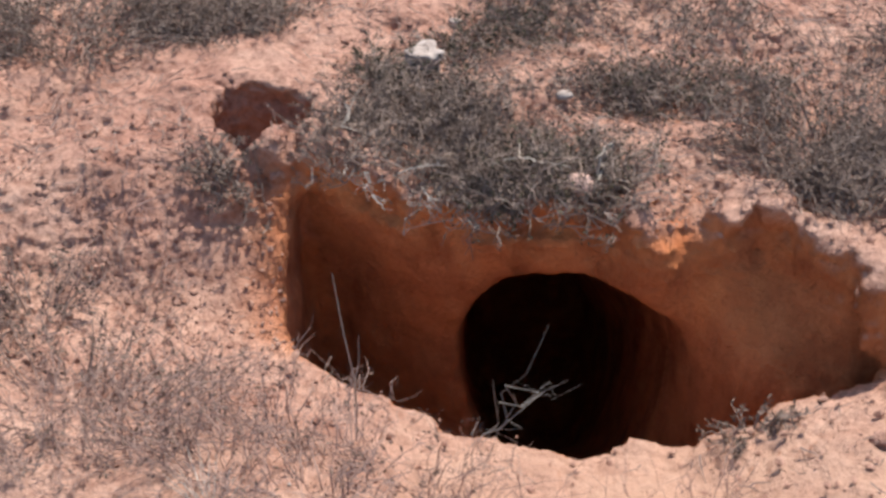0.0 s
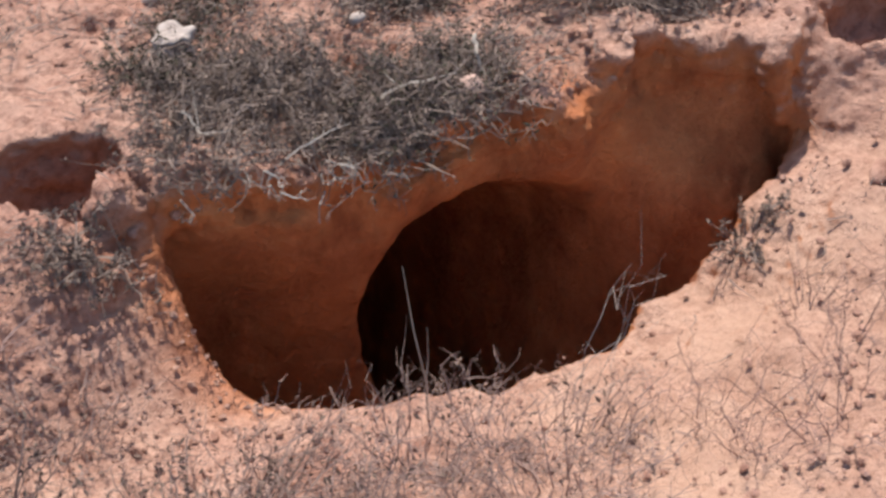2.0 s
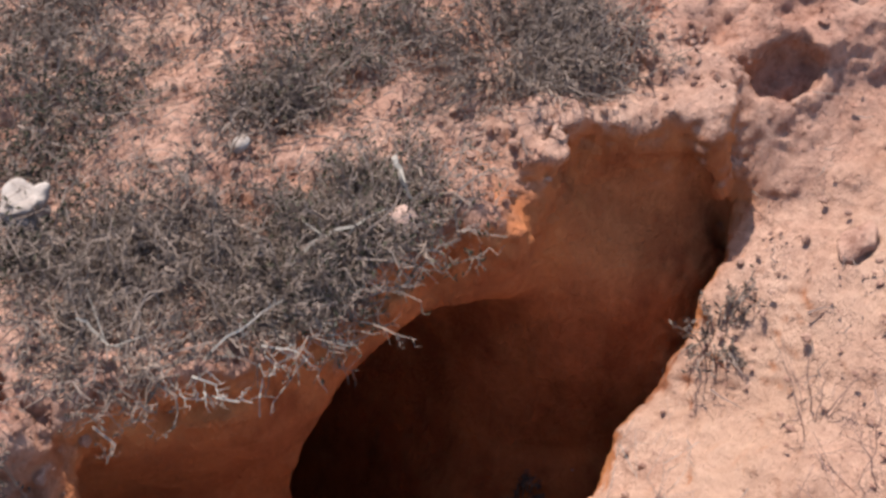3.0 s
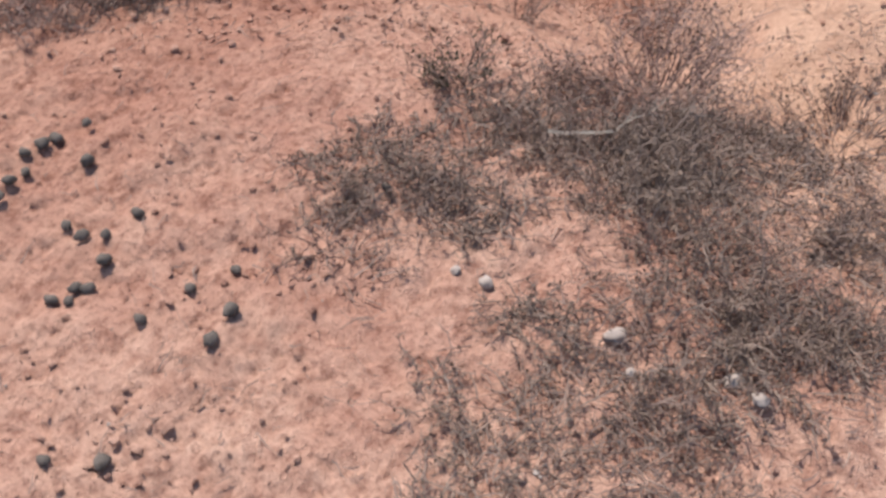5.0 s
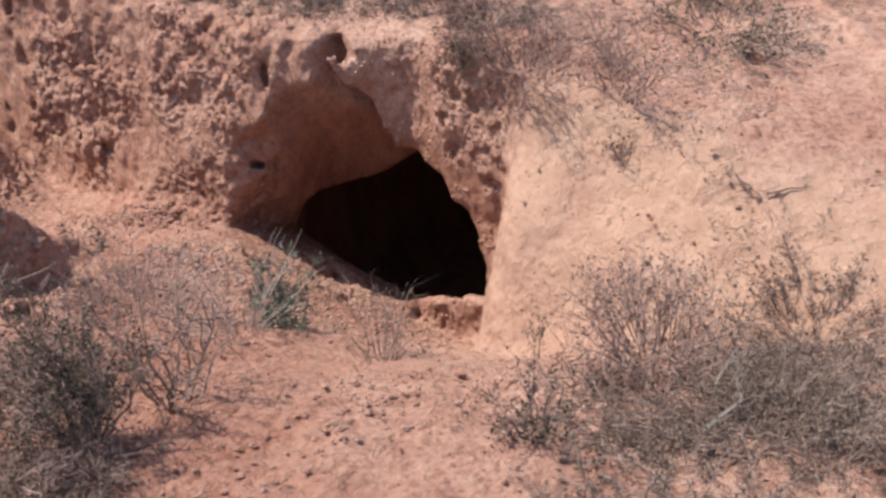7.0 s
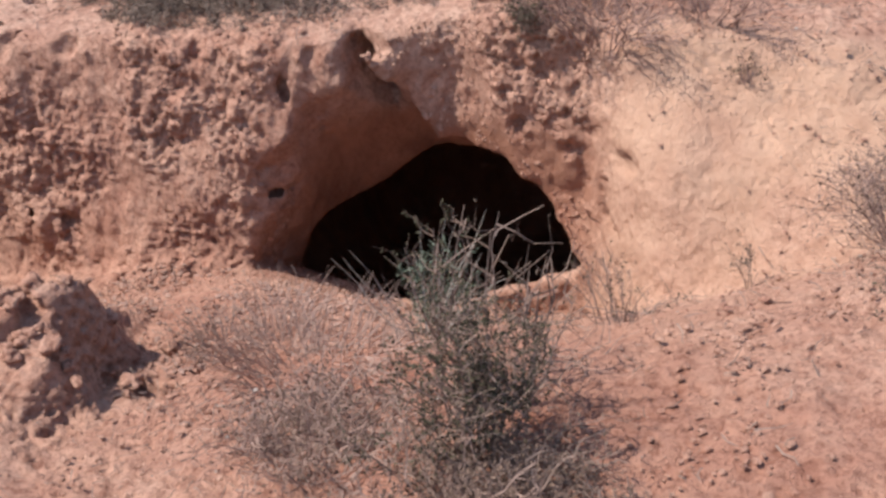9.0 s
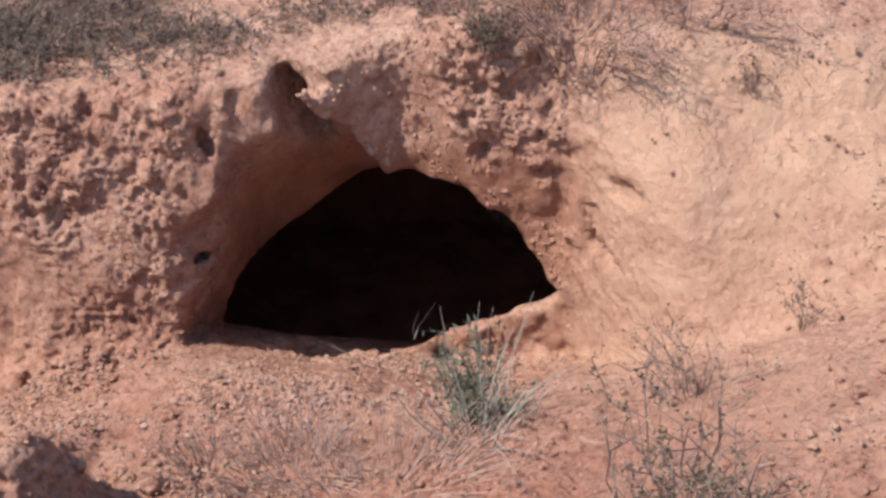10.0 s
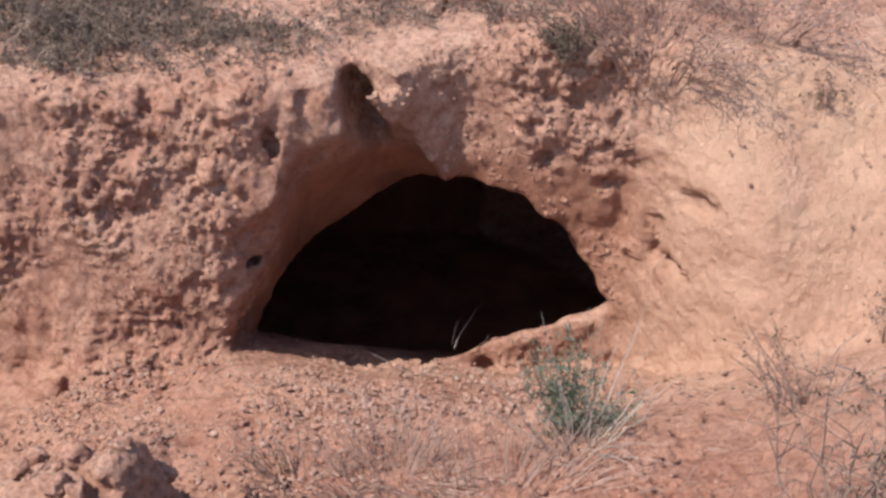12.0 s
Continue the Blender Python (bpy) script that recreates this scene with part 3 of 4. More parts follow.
def leaves(rng, lines, count, length, width):
    """Small folded leaves along the twigs."""
    k, m, _ = lines.shape
    pick = rng.integers(0, k, count)
    at = rng.uniform(0.2, 1, count) * (m - 1)
    lo = np.minimum(at.astype(int), m - 2)
    f = (at - lo)[:, None]
    p = lines[pick, lo] * (1 - f) + lines[pick, lo + 1] * f
    way = rng.normal(0, 1, (count, 3)) + np.array([0, 0, 0.5])
    way /= np.linalg.norm(way, axis=1, keepdims=True)
    flat = np.cross(way, rng.normal(0, 1, (count, 3)))
    flat /= np.linalg.norm(flat, axis=1, keepdims=True)
    lift = np.cross(way, flat) * width * 0.35
    size = rng.uniform(0.6, 1.3, (count, 1))
    tip = p + way * length * size
    mid = p + way * length * 0.5 * size
    v = np.stack([p, mid + flat * width * 0.5 * size + lift, tip, mid - flat * width * 0.5 * size + lift], 1).reshape(-1, 3)
    i0 = np.arange(count) * 4
    return v, np.concatenate([np.stack([i0, i0 + 1, i0 + 2], 1), np.stack([i0, i0 + 2, i0 + 3], 1)])


def settle(lines, x, y, z, slack=0.0):
    """Keep lines above the ground under them."""
    g = level(lines[..., 0] + x, lines[..., 1] + y) - z
    higher = np.minimum(g, 0.12) + slack
    lines[..., 2] = np.where((higher > lines[..., 2]) & (g - lines[..., 2] < 0.14), higher, lines[..., 2])
    return lines


def shrub(name, seed, x, y, spread, height, stems, label, stem_mat, leaf_mat=None, leaf_count=0, leaf=(0.011, 0.0045), shoot=0.0,
          side=4, thick=0.0022, droop=0.5, group="", kink=0.25, base=0.25, category="shrub"):
    """A low desert shrub: crooked stems, fine side twigs and, where it has them, leaves."""
    rng = np.random.default_rng(seed)
    z = float(level(x, y)) - 0.01
    root = thing(name, x, y, z, label, category, group)
    if droop >= 0.7:
        main = mat_twigs(rng, stems * 2, x, y, spread, height)
        thick = thick * 0.85
    else:
        main = twigs(rng, stems, spread, height, droop, kink, base)
    main = settle(main, x, y, z, 0.004)
    main[:, 0, 2] -= 0.02
    fine = settle(side_twigs(rng, main, side, shoot or (min(height * 0.45, 0.045) if droop >= 0.7 else height * 0.45)), x, y, z, 0.003)
    radii = rng.uniform(0.6, 1.3, len(main)) * thick
    if len(main) <= 62:
        for line, radius in zip(main, radii):
            part("stem", tubes(line[None], [radius]), stem_mat, root)
    else:
        part("stem_tangle", tubes(main, radii), stem_mat, root)["kind"] = "stuff"
    part("twig_tangle", tubes(fine, rng.uniform(0.5, 1.1, len(fine)) * thick * 0.55), stem_mat, root)["kind"] = "stuff"
    if leaf_count:
        part("foliage", leaves(rng, fine, int(leaf_count * 1.5), *leaf), leaf_mat, root)["kind"] = "stuff"
    return root


def tussock(name, seed, x, y, radius, height, blades, label, mat, lean=0.5, thick=0.0016, group="", category="grass", base=0.3):
    """A tuft of dry blades."""
    rng = np.random.default_rng(seed)
    z = float(level(x, y)) - 0.01
    root = thing(name, x, y, z, label, category, group)
    lines = settle(twigs(rng, blades, (radius, radius), height, lean, 0.10, base), x, y, z, 0.002)
    lines[:, 0, 2] -= 0.02
    for line, radius in zip(lines, rng.uniform(0.6, 1.3, blades) * thick):
        part("blade", tubes(line[None], [radius]), mat, root)
    return root


def lump(seed, size, squash=(1, 1, 0.7), rough=0.25, subdivisions=2, blocky=1.0):
    """A rough rounded stone or clod."""
    bm = bmesh.new()
    bmesh.ops.create_icosphere(bm, subdivisions=subdivisions, radius=1.0)
    off = Vector((seed * 3.1, seed * 1.7, seed * 0.9))
    for v in bm.verts:
        v.co = Vector(max(-blocky, min(blocky, c)) for c in v.co)
        k = 1 + rough * noise.noise(v.co * 1.3 + off) + 0.5 * rough * noise.noise(v.co * 3.1 + off)
        v.co = Vector((v.co.x * squash[0], v.co.y * squash[1], v.co.z * squash[2])) * k * size
    return bm


def stone(name, seed, x, y, size, squash, mat, label, category="stone", group="", rough=0.3, sunk=0.25, subdivisions=3, turn=0.0, blocky=1.0):
    bm = lump(seed, size, squash, rough, subdivisions, blocky)
    me = bpy.data.meshes.new(name)
    bm.to_mesh(me)
    bm.free()
    me.polygons.foreach_set("use_smooth", np.ones(len(me.polygons), bool))
    me.materials.append(mat)
    ob = tagged(new(name, me), label, category, group)
    ob.location = (x, y, float(level(x, y)) + size * squash[2] * (1 - 2 * sunk) * 0.9)
    ob.rotation_euler = (0, 0, turn)
    return ob


# ---- things round the first burrow ----
stone("stone", 1, -0.04, 2.315, 0.042, (1.25, 0.95, 0.85), WHITE_STONE, "chalky white rock lying among grey scrub on the bank", rough=0.45, sunk=0.24, blocky=0.66, turn=0.5, subdivisions=4)
stone("stone", 2, 0.284, 1.868, 0.026, (1.0, 0.9, 0.9), PINK_STONE, "smooth pale pinkish pebble resting on dead twigs", rough=0.15, sunk=-0.35)
stone("stone", 3, 0.26, 2.17, 0.014, (1.2, 0.9, 0.7), WHITE_STONE, "small white stone on the scrubby bank")
stone("stone", 4, 0.37, 1.735, 0.014, (1.3, 1, 0.8), PINK_STONE, "small pinkish stone at the lip of the cut bank")
stone("stone", 5, -0.62, 2.42, 0.013, (1.3, 1, 0.8), WHITE_STONE, "small white stone in grey scrub")
stone("stone", 6, 0.02, 2.52, 0.012, (1.4, 1, 0.8), WHITE_STONE, "small white stone on bare red earth")
stone("stone", 7, 0.784, 1.375, 0.028, (1.6, 0.8, 0.5), EARTH, "flat clod of red earth on the sandy apron", rough=0.4)
stone("stone", 8, 1.02, 1.41, 0.036, (1.5, 0.9, 0.5), EARTH, "flat slab of crusted red earth", rough=0.4)

shrub("shrub", 11, 0.05, 2.09, (0.20, 0.15), 0.07, 230, "low grey mat of dead twigs on a bank above a burrow", GREY_TWIG, GREY_LEAF, 2000, side=7, droop=0.75)
shrub("shrub", 12, 0.235, 1.89, (0.15, 0.12), 0.08, 200, "dark tangle of dead sticks beside a pale pebble", GREY_TWIG, OLIVE_LEAF, 1700, side=7, droop=0.75, thick=0.0026)
shrub("shrub", 10, 0.13, 1.95, (0.15, 0.09), 0.06, 170, "dark grey matted twigs near the lip of a burrow", GREY_TWIG, GREY_LEAF, 1500, side=7, droop=0.75)
shrub("shrub", 13, -0.06, 1.86, (0.14, 0.06), 0.05, 26, "wiry bleached twigs hanging over the lip of a burrow", PALE_STRAW, GREY_LEAF, 120, side=5, droop=0.8)
shrub("shrub", 26, -0.17, 2.00, (0.10, 0.10), 0.05, 60, "thin grey twigs on crumbling pale earth", GREY_TWIG, GREY_LEAF, 350, side=5, droop=0.8)
shrub("shrub", 14, 0.74, 2.00, (0.16, 0.13), 0.12, 150, "low grey-leaved scrub on the bank above a red cut face", GREY_TWIG, GREY_LEAF, 1000, side=7, droop=0.5, base=0.7, kink=0.4)
shrub("shrub", 9, 0.79, 1.93, (0.12, 0.10), 0.08, 110, "low grey scrub on the edge of a red cut face", GREY_TWIG, GREY_LEAF, 500, side=6, droop=0.75)
shrub("shrub", 15, 0.55, 2.24, (0.20, 0.09), 0.08, 110, "flat patch of grey-green scrub on pale earth", GREY_TWIG, OLIVE_LEAF, 700, side=6, droop=0.8)
shrub("shrub", 16, -0.86, 2.44, (0.28, 0.14), 0.18, 150, "dense grey scrub with pale dead branches", GREY_TWIG, GREY_LEAF, 2600, side=7, droop=0.5, base=0.8, kink=0.4)
shrub("shrub", 17, -0.56, 2.50, (0.20, 0.11), 0.10, 110, "grey scrub behind a small dug hollow", GREY_TWIG, GREY_LEAF, 1300, side=6, droop=0.7)
shrub("shrub", 18, 0.13, 2.42, (0.13, 0.10), 0.07, 70, "sparse olive scrub near a white rock", GREY_TWIG, OLIVE_LEAF, 800, side=5, droop=0.7)
shrub("shrub", 19, -0.05, 2.25, (0.11, 0.08), 0.05, 60, "low green-grey creeper round a white rock", GREY_TWIG, OLIVE_LEAF, 700, side=5, droop=0.8)
shrub("shrub", 20, 0.47, 2.55, (0.26, 0.14), 0.09, 70, "grey scrub on the level ground behind the bank", GREY_TWIG, GREY_LEAF, 700, side=6, droop=0.7)
shrub("shrub", 21, 1.02, 2.30, (0.24, 0.20), 0.10, 90, "grey scrub on the level ground behind the bank", GREY_TWIG, GREY_LEAF, 900, side=6, droop=0.7)
shrub("shrub", 8, 0.36, 2.21, (0.10, 0.08), 0.06, 60, "small grey matted scrub on bare pale earth", GREY_TWIG, GREY_LEAF, 500, side=5, droop=0.8)
shrub("shrub", 7, 0.27, 2.66, (0.22, 0.10), 0.07, 80, "sparse grey scrub on level red earth", GREY_TWIG, GREY_LEAF, 700, side=5, droop=0.8)
shrub("shrub", 22, 0.425, 1.735, (0.035, 0.03), 0.03, 24, "small grey tuft on the lip of the cut bank", GREY_TWIG, GREY_LEAF, 200, side=4, droop=0.5, base=0.6)
shrub("shrub", 23, -0.38, 1.92, (0.08, 0.04), 0.05, 40, "grey tuft below a small dug hollow", GREY_TWIG, GREY_LEAF, 380, side=4, droop=0.7)
shrub("shrub", 24, -0.70, 1.62, (0.12, 0.12), 0.13, 40, "dark dry weed on the sandy slope", BROWN_TWIG, GREY_LEAF, 420, side=5, droop=0.3, base=0.5)
shrub("shrub", 25, -0.56, 1.36, (0.20, 0.14), 0.10, 70, "dry greyish weeds on the sandy apron", BROWN_TWIG, GREY_LEAF, 500, side=5, droop=0.35, base=0.9)
shrub("shrub", 27, -0.60, 1.86, (0.09, 0.07), 0.08, 14, "thin reddish twigs on pale earth", RED_TWIG, None, 0, side=4, droop=0.4, base=0.5)
shrub("weed", 28, 0.10, 1.40, (0.12, 0.10), 0.30, 4, "dead upright weed with bare forked twigs", PALE_STRAW, None, 0, side=3, droop=0.1, base=0.15, thick=0.0009, category="weed")
shrub("weed", 31, 0.57, 1.48, (0.07, 0.05), 0.04, 26, "grey tuft on the rim of the burrow", GREY_TWIG, GREY_LEAF, 150, side=4, droop=0.6, base=0.6, category="weed")
for weed_seed, (wx, wy, tall) in enumerate(((-0.52, 1.44, 0.12), (-0.40, 1.48, 0.14), (-0.22, 1.36, 0.15), (-0.39, 1.26, 0.16), (-0.52, 1.21, 0.16),
                                            (-0.10, 1.34, 0.11), (-0.27, 1.22, 0.17), (-0.10, 1.18, 0.14), (0.02, 1.30, 0.10), (-0.56, 1.73, 0.10))):
    shrub("weed", 34 + weed_seed, wx, wy, (0.10, 0.07), tall, 30, "thin dry brown weed on pale sand", LILAC_TWIG, BROWN_LEAF, 60, side=7, droop=0.25, base=0.9, thick=0.0014, category="weed", group="dry weeds on the sand")
for weed_seed, (wx, wy, tall) in enumerate(((0.10, 1.22, 0.12), (0.17, 1.19, 0.15), (0.15, 1.09, 0.17), (0.24, 1.03, 0.15), (0.40, 1.13, 0.17), (0.47, 1.27, 0.10), (0.32, 1.06, 0.14))):
    shrub("weed", 54 + weed_seed, wx, wy, (0.12, 0.10), tall, 9, "bare thin forked weed on pale sand", RED_TWIG, None, 0, side=5, droop=0.15, base=0.4, thick=0.0011, category="weed", group="bare weeds on the sand")
tussock("grass_tuft", 32, -0.25, 1.12, 0.10, 0.09, 50, "thin dry straw on the sandy apron", PALE_STRAW, thick=0.0010)


def stick(seed, ends, radius, label, lift=0.055, wood=None, shoots=(3, 5, 7)):
    """A crooked dead stick with a few snapped side shoots, lying on the scrub."""
    rng = np.random.default_rng(seed)
    (x0, y0), (x1, y1) = ends
    t = np.linspace(0, 1, 9)
    x, y = x0 + (x1 - x0) * t, y0 + (y1 - y0) * t
    far_apart = math.hypot(x1 - x0, y1 - y0)
    wander = np.cumsum(rng.normal(0, 0.018, 9)) * far_apart * 2
    x, y = x - wander * (y1 - y0) / far_apart, y + wander * (x1 - x0) / far_apart
    z = np.linspace(float(level(x0, y0)), float(level(x1, y1)), 9) + lift + 0.2 * lift * np.sin(t * 5 + seed)
    root = thing("dead_stick", x0, y0, float(z[0]), label, "stick")
    line = np.stack([x - x0, y - y0, z - z[0]], 1)
    part("stick", tubes(line[None], [radius]), wood or STICK, root)
    for k in shoots:
        out = rng.normal(0, 0.025, 3)
        part("side_shoot", tubes(np.stack([line[k] + out * f for f in np.linspace(0, 1, 4)])[None], [radius * 0.6]), wood or STICK, root)
    return root


STICK = plant_material("bleached_stick", (0.20, 0.165, 0.135), (0.42, 0.36, 0.30))
stick(401, ((0.12, 1.94), (0.27, 1.88)), 0.0042, "long bleached dead stick on dark scrub")
stick(402, ((0.345, 1.93), (0.325, 1.86)), 0.0055, "short thick bleached dead stick beside a pale pebble")
stick(403, ((-0.13, 1.83), (-0.02, 1.78)), 0.0022, "thin bleached dead stick on grey scrub")
stick(405, ((-0.16, 2.02), (-0.15, 1.94)), 0.0020, "thin bleached dead stick on grey scrub")
stick(406, ((0.95, 4.02), (1.16, 3.88)), 0.0040, "bleached dead branch among dry scrub")
stick(407, ((1.30, 3.80), (1.12, 3.98)), 0.0036, "bleached dead branch among dry scrub")
DARK_ROOT = plant_material("dark_root", (0.07, 0.045, 0.035), (0.15, 0.10, 0.08))
stick(408, ((1.89, 3.60), (1.815, 3.55)), 0.0042, "dark bare root lying bent on a sandy bank", 0.006, DARK_ROOT, (5,))
stick(409, ((1.815, 3.55), (1.805, 3.44)), 0.0050, "dark bare root lying bent on a sandy bank", 0.006, DARK_ROOT, ())
stalk = thing("dead_stalk", -0.10, 1.485, float(level(-0.10, 1.485)), "thin pale dead stalk standing on the rim of a burrow", "stalk")
part("stalk", tubes([[(0.0, 0.0, -0.02), (0.004, 0.002, 0.08), (-0.006, 0.006, 0.19), (-0.012, 0.008, 0.31)]], [0.0024]), STICK, stalk)
part("side_shoot", tubes([[(0.004, 0.002, 0.08), (0.014, 0.006, 0.12), (0.018, 0.008, 0.18)]], [0.0014]), STICK, stalk)

# ---- things round the second burrow ----
shrub("shrub", 51, 1.31, 5.16, (0.11, 0.11), 0.47, 34, "upright dark olive bush beside the ramp of a burrow", BROWN_TWIG, OLIVE_LEAF, 3400, side=14, droop=0.08, base=0.35, leaf=(0.009, 0.0036), shoot=0.075, thick=0.003)
shrub("shrub", 49, 1.14, 5.19, (0.20, 0.12), 0.08, 120, "low dark brown dry scrub beside the path", BROWN_TWIG, BROWN_LEAF, 1300, side=6, droop=0.7)
shrub("shrub", 50, 1.62, 5.30, (0.24, 0.14), 0.13, 130, "low faded dry scrub beside the path", LILAC_TWIG, BROWN_LEAF, 900, side=6, droop=0.7)
shrub("shrub", 52, 2.16, 4.76, (0.09, 0.08), 0.24, 24, "small grey-green plant on the ramp of a burrow", GREEN_LEAF, GREEN_LEAF, 600, side=5, droop=0.2, base=0.3, leaf=(0.020, 0.0045))
shrub("shrub", 53, 1.36, 3.98, (0.24, 0.14), 0.20, 120, "grey-brown dry bush at the foot of a sandy bank", LILAC_TWIG, BROWN_LEAF, 1100, side=7, droop=0.35, base=0.7, kink=0.4)
shrub("shrub", 54, 1.05, 3.86, (0.22, 0.13), 0.10, 170, "sprawling grey dead scrub on sand", GREY_TWIG, BROWN_LEAF, 1300, side=6, droop=0.7)
shrub("shrub", 55, 1.42, 3.58, (0.22, 0.15), 0.09, 70, "grey dry scrub at the foot of a sandy bank", BROWN_TWIG, BROWN_LEAF, 600, side=6, droop=0.45, base=0.7)
shrub("shrub", 56, 0.78, 3.55, (0.26, 0.2), 0.10, 90, "flattened dead scrub on pale sand", GREY_TWIG, BROWN_LEAF, 1100, side=6, droop=0.7, base=0.9)
shrub("shrub", 57, 1.10, 4.31, (0.10, 0.08), 0.14, 30, "small brown weed with a few green leaves", BROWN_TWIG, OLIVE_LEAF, 300, side=5, droop=0.3, base=0.4)
shrub("shrub", 58, 2.52, 3.98, (0.26, 0.18), 0.24, 60, "reddish dry bush on the brow of a burrow", RED_TWIG, GREY_LEAF, 260, side=7, droop=0.35, base=0.5, thick=0.0024)
shrub("shrub", 59, 2.665, 4.12, (0.05, 0.05), 0.12, 36, "dark dead tuft hanging over the brow of a burrow", GREY_TWIG, OLIVE_LEAF, 500, side=5, droop=0.5, base=0.4)
shrub("shrub", 60, 2.36, 3.76, (0.26, 0.16), 0.22, 30, "open reddish bush of bare forked twigs", RED_TWIG, GREY_LEAF, 120, side=7, droop=0.3, base=0.4, thick=0.0024)
shrub("shrub", 61, 3.62, 4.66, (0.30, 0.16), 0.07, 130, "flat mat of grey creeping scrub on the bank top", GREY_TWIG, GREY_LEAF, 2400, side=6, droop=0.8, base=0.95)
shrub("shrub", 62, 4.05, 4.60, (0.45, 0.30), 0.10, 170, "flat mat of grey creeping scrub on the bank top", GREY_TWIG, GREY_LEAF, 3200, side=6, droop=0.8, base=0.95)
shrub("shrub", 48, 3.86, 4.88, (0.30, 0.14), 0.08, 150, "dark grey mat of creeping scrub on the bank top", GREY_TWIG, GREY_LEAF, 2600, side=6, droop=0.8, base=0.95)
shrub("shrub", 63, 3.15, 3.95, (0.26, 0.18), 0.10, 90, "dry grey scrub on the bank top", GREY_TWIG, GREY_LEAF, 1300, side=6, droop=0.6, base=0.9)
shrub("shrub", 64, 2.10, 3.83, (0.06, 0.05), 0.10, 10, "thin weed on a smooth sandy bank", RED_TWIG, OLIVE_LEAF, 60, side=5, droop=0.3, base=0.4, thick=0.0014)
shrub("shrub", 79, 1.74, 4.14, (0.05, 0.04), 0.13, 6, "thin grey weed on a smooth sandy bank", GREY_TWIG, GREY_LEAF, 60, side=5, droop=0.2, base=0.4, thick=0.0014)
tussock("grass_tuft", 65, 2.32, 5.14, 0.16, 0.16, 190, "hazy grey dry grass beside the ramp", LILAC_TWIG, thick=0.0012, base=0.8)
tussock("grass_tuft", 66, 2.06, 4.86, 0.20, 0.36, 34, "pale grey grass blades before a dark burrow", PALE_STRAW, lean=0.35, thick=0.0017)
tussock("grass_tuft", 67, 2.06, 5.12, 0.20, 0.15, 200, "hazy grey dry grass beside the ramp", LILAC_TWIG, thick=0.0012, base=0.9)
shrub("shrub", 68, 1.46, 5.00, (0.18, 0.14), 0.33, 13, "dead brown bush of stiff forked stems on the ramp", BROWN_TWIG, GREY_LEAF, 130, side=8, droop=0.1, base=0.35, thick=0.0036)
shrub("shrub", 69, 1.00, 5.36, (0.26, 0.16), 0.12, 130, "grey-brown dry scrub beside the path", LILAC_TWIG, BROWN_LEAF, 1200, side=6, droop=0.7)

for k_patch, (px, py, wide) in enumerate(((0.39, 3.82, 0.13), (0.60, 3.66, 0.16), (0.44, 3.48, 0.16), (0.77, 3.48, 0.15), (0.13, 3.72, 0.12),
                                          (0.27, 3.53, 0.15), (1.05, 3.62, 0.15), (0.62, 4.18, 0.12), (0.78, 4.08, 0.13), (1.18, 3.78, 0.14), (0.96, 4.15, 0.13), (1.12, 4.08, 0.13), (0.72, 4.32, 0.10),
                                          (0.92, 3.96, 0.14), (1.30, 3.70, 0.14), (1.02, 3.45, 0.15), (0.84, 3.38, 0.14))):
    shrub("shrub", 200 + k_patch, px, py, (wide * 1.25, wide * 0.95), 0.055, 54, "flattened brown and grey dead scrub on sand", BROWN_TWIG if k_patch % 2 else GREY_TWIG,
          BROWN_LEAF, 280, side=7, droop=0.7, group="flattened scrub on the sand")
shrub("shrub", 71, 3.38, 4.52, (0.22, 0.12), 0.05, 80, "sparse dry scrub on the bank top", BROWN_TWIG, GREY_LEAF, 700, side=5, droop=0.8, base=0.95)
shrub("shrub", 72, 3.28, 4.22, (0.22, 0.14), 0.07, 70, "sparse dry scrub on the bank top", BROWN_TWIG, GREY_LEAF, 600, side=5, droop=0.7, base=0.95)
shrub("shrub", 73, 2.95, 4.02, (0.16, 0.12), 0.12, 60, "reddish wiry twigs on the brow of a burrow", RED_TWIG, GREY_LEAF, 260, side=6, droop=0.6, base=0.7)
shrub("shrub", 74, 2.62, 3.35, (0.24, 0.18), 0.13, 80, "grey-green scrub on level ground above the bank", GREY_TWIG, OLIVE_LEAF, 1200, side=6, droop=0.6, base=0.7)
shrub("shrub", 75, 1.75, 4.52, (0.16, 0.10), 0.15, 24, "open brown weed of stiff bare twigs", BROWN_TWIG, OLIVE_LEAF, 60, side=6, droop=0.15, base=0.5, thick=0.0018)
shrub("shrub", 76, 2.50, 5.22, (0.16, 0.10), 0.09, 40, "thin brown twigs on stony spoil", BROWN_TWIG, None, 0, side=5, droop=0.5, base=0.8)

tussock("grass_tuft", 77, 2.84, 4.44, 0.15, 0.08, 9, "a few pale stalks at the mouth of a burrow", PALE_STRAW, lean=0.3, thick=0.0015, base=0.9)
tussock("grass_tuft", 78, 3.18, 4.66, 0.12, 0.07, 6, "a few pale stalks at the mouth of a burrow", PALE_STRAW, lean=0.3, thick=0.0010, base=0.9)


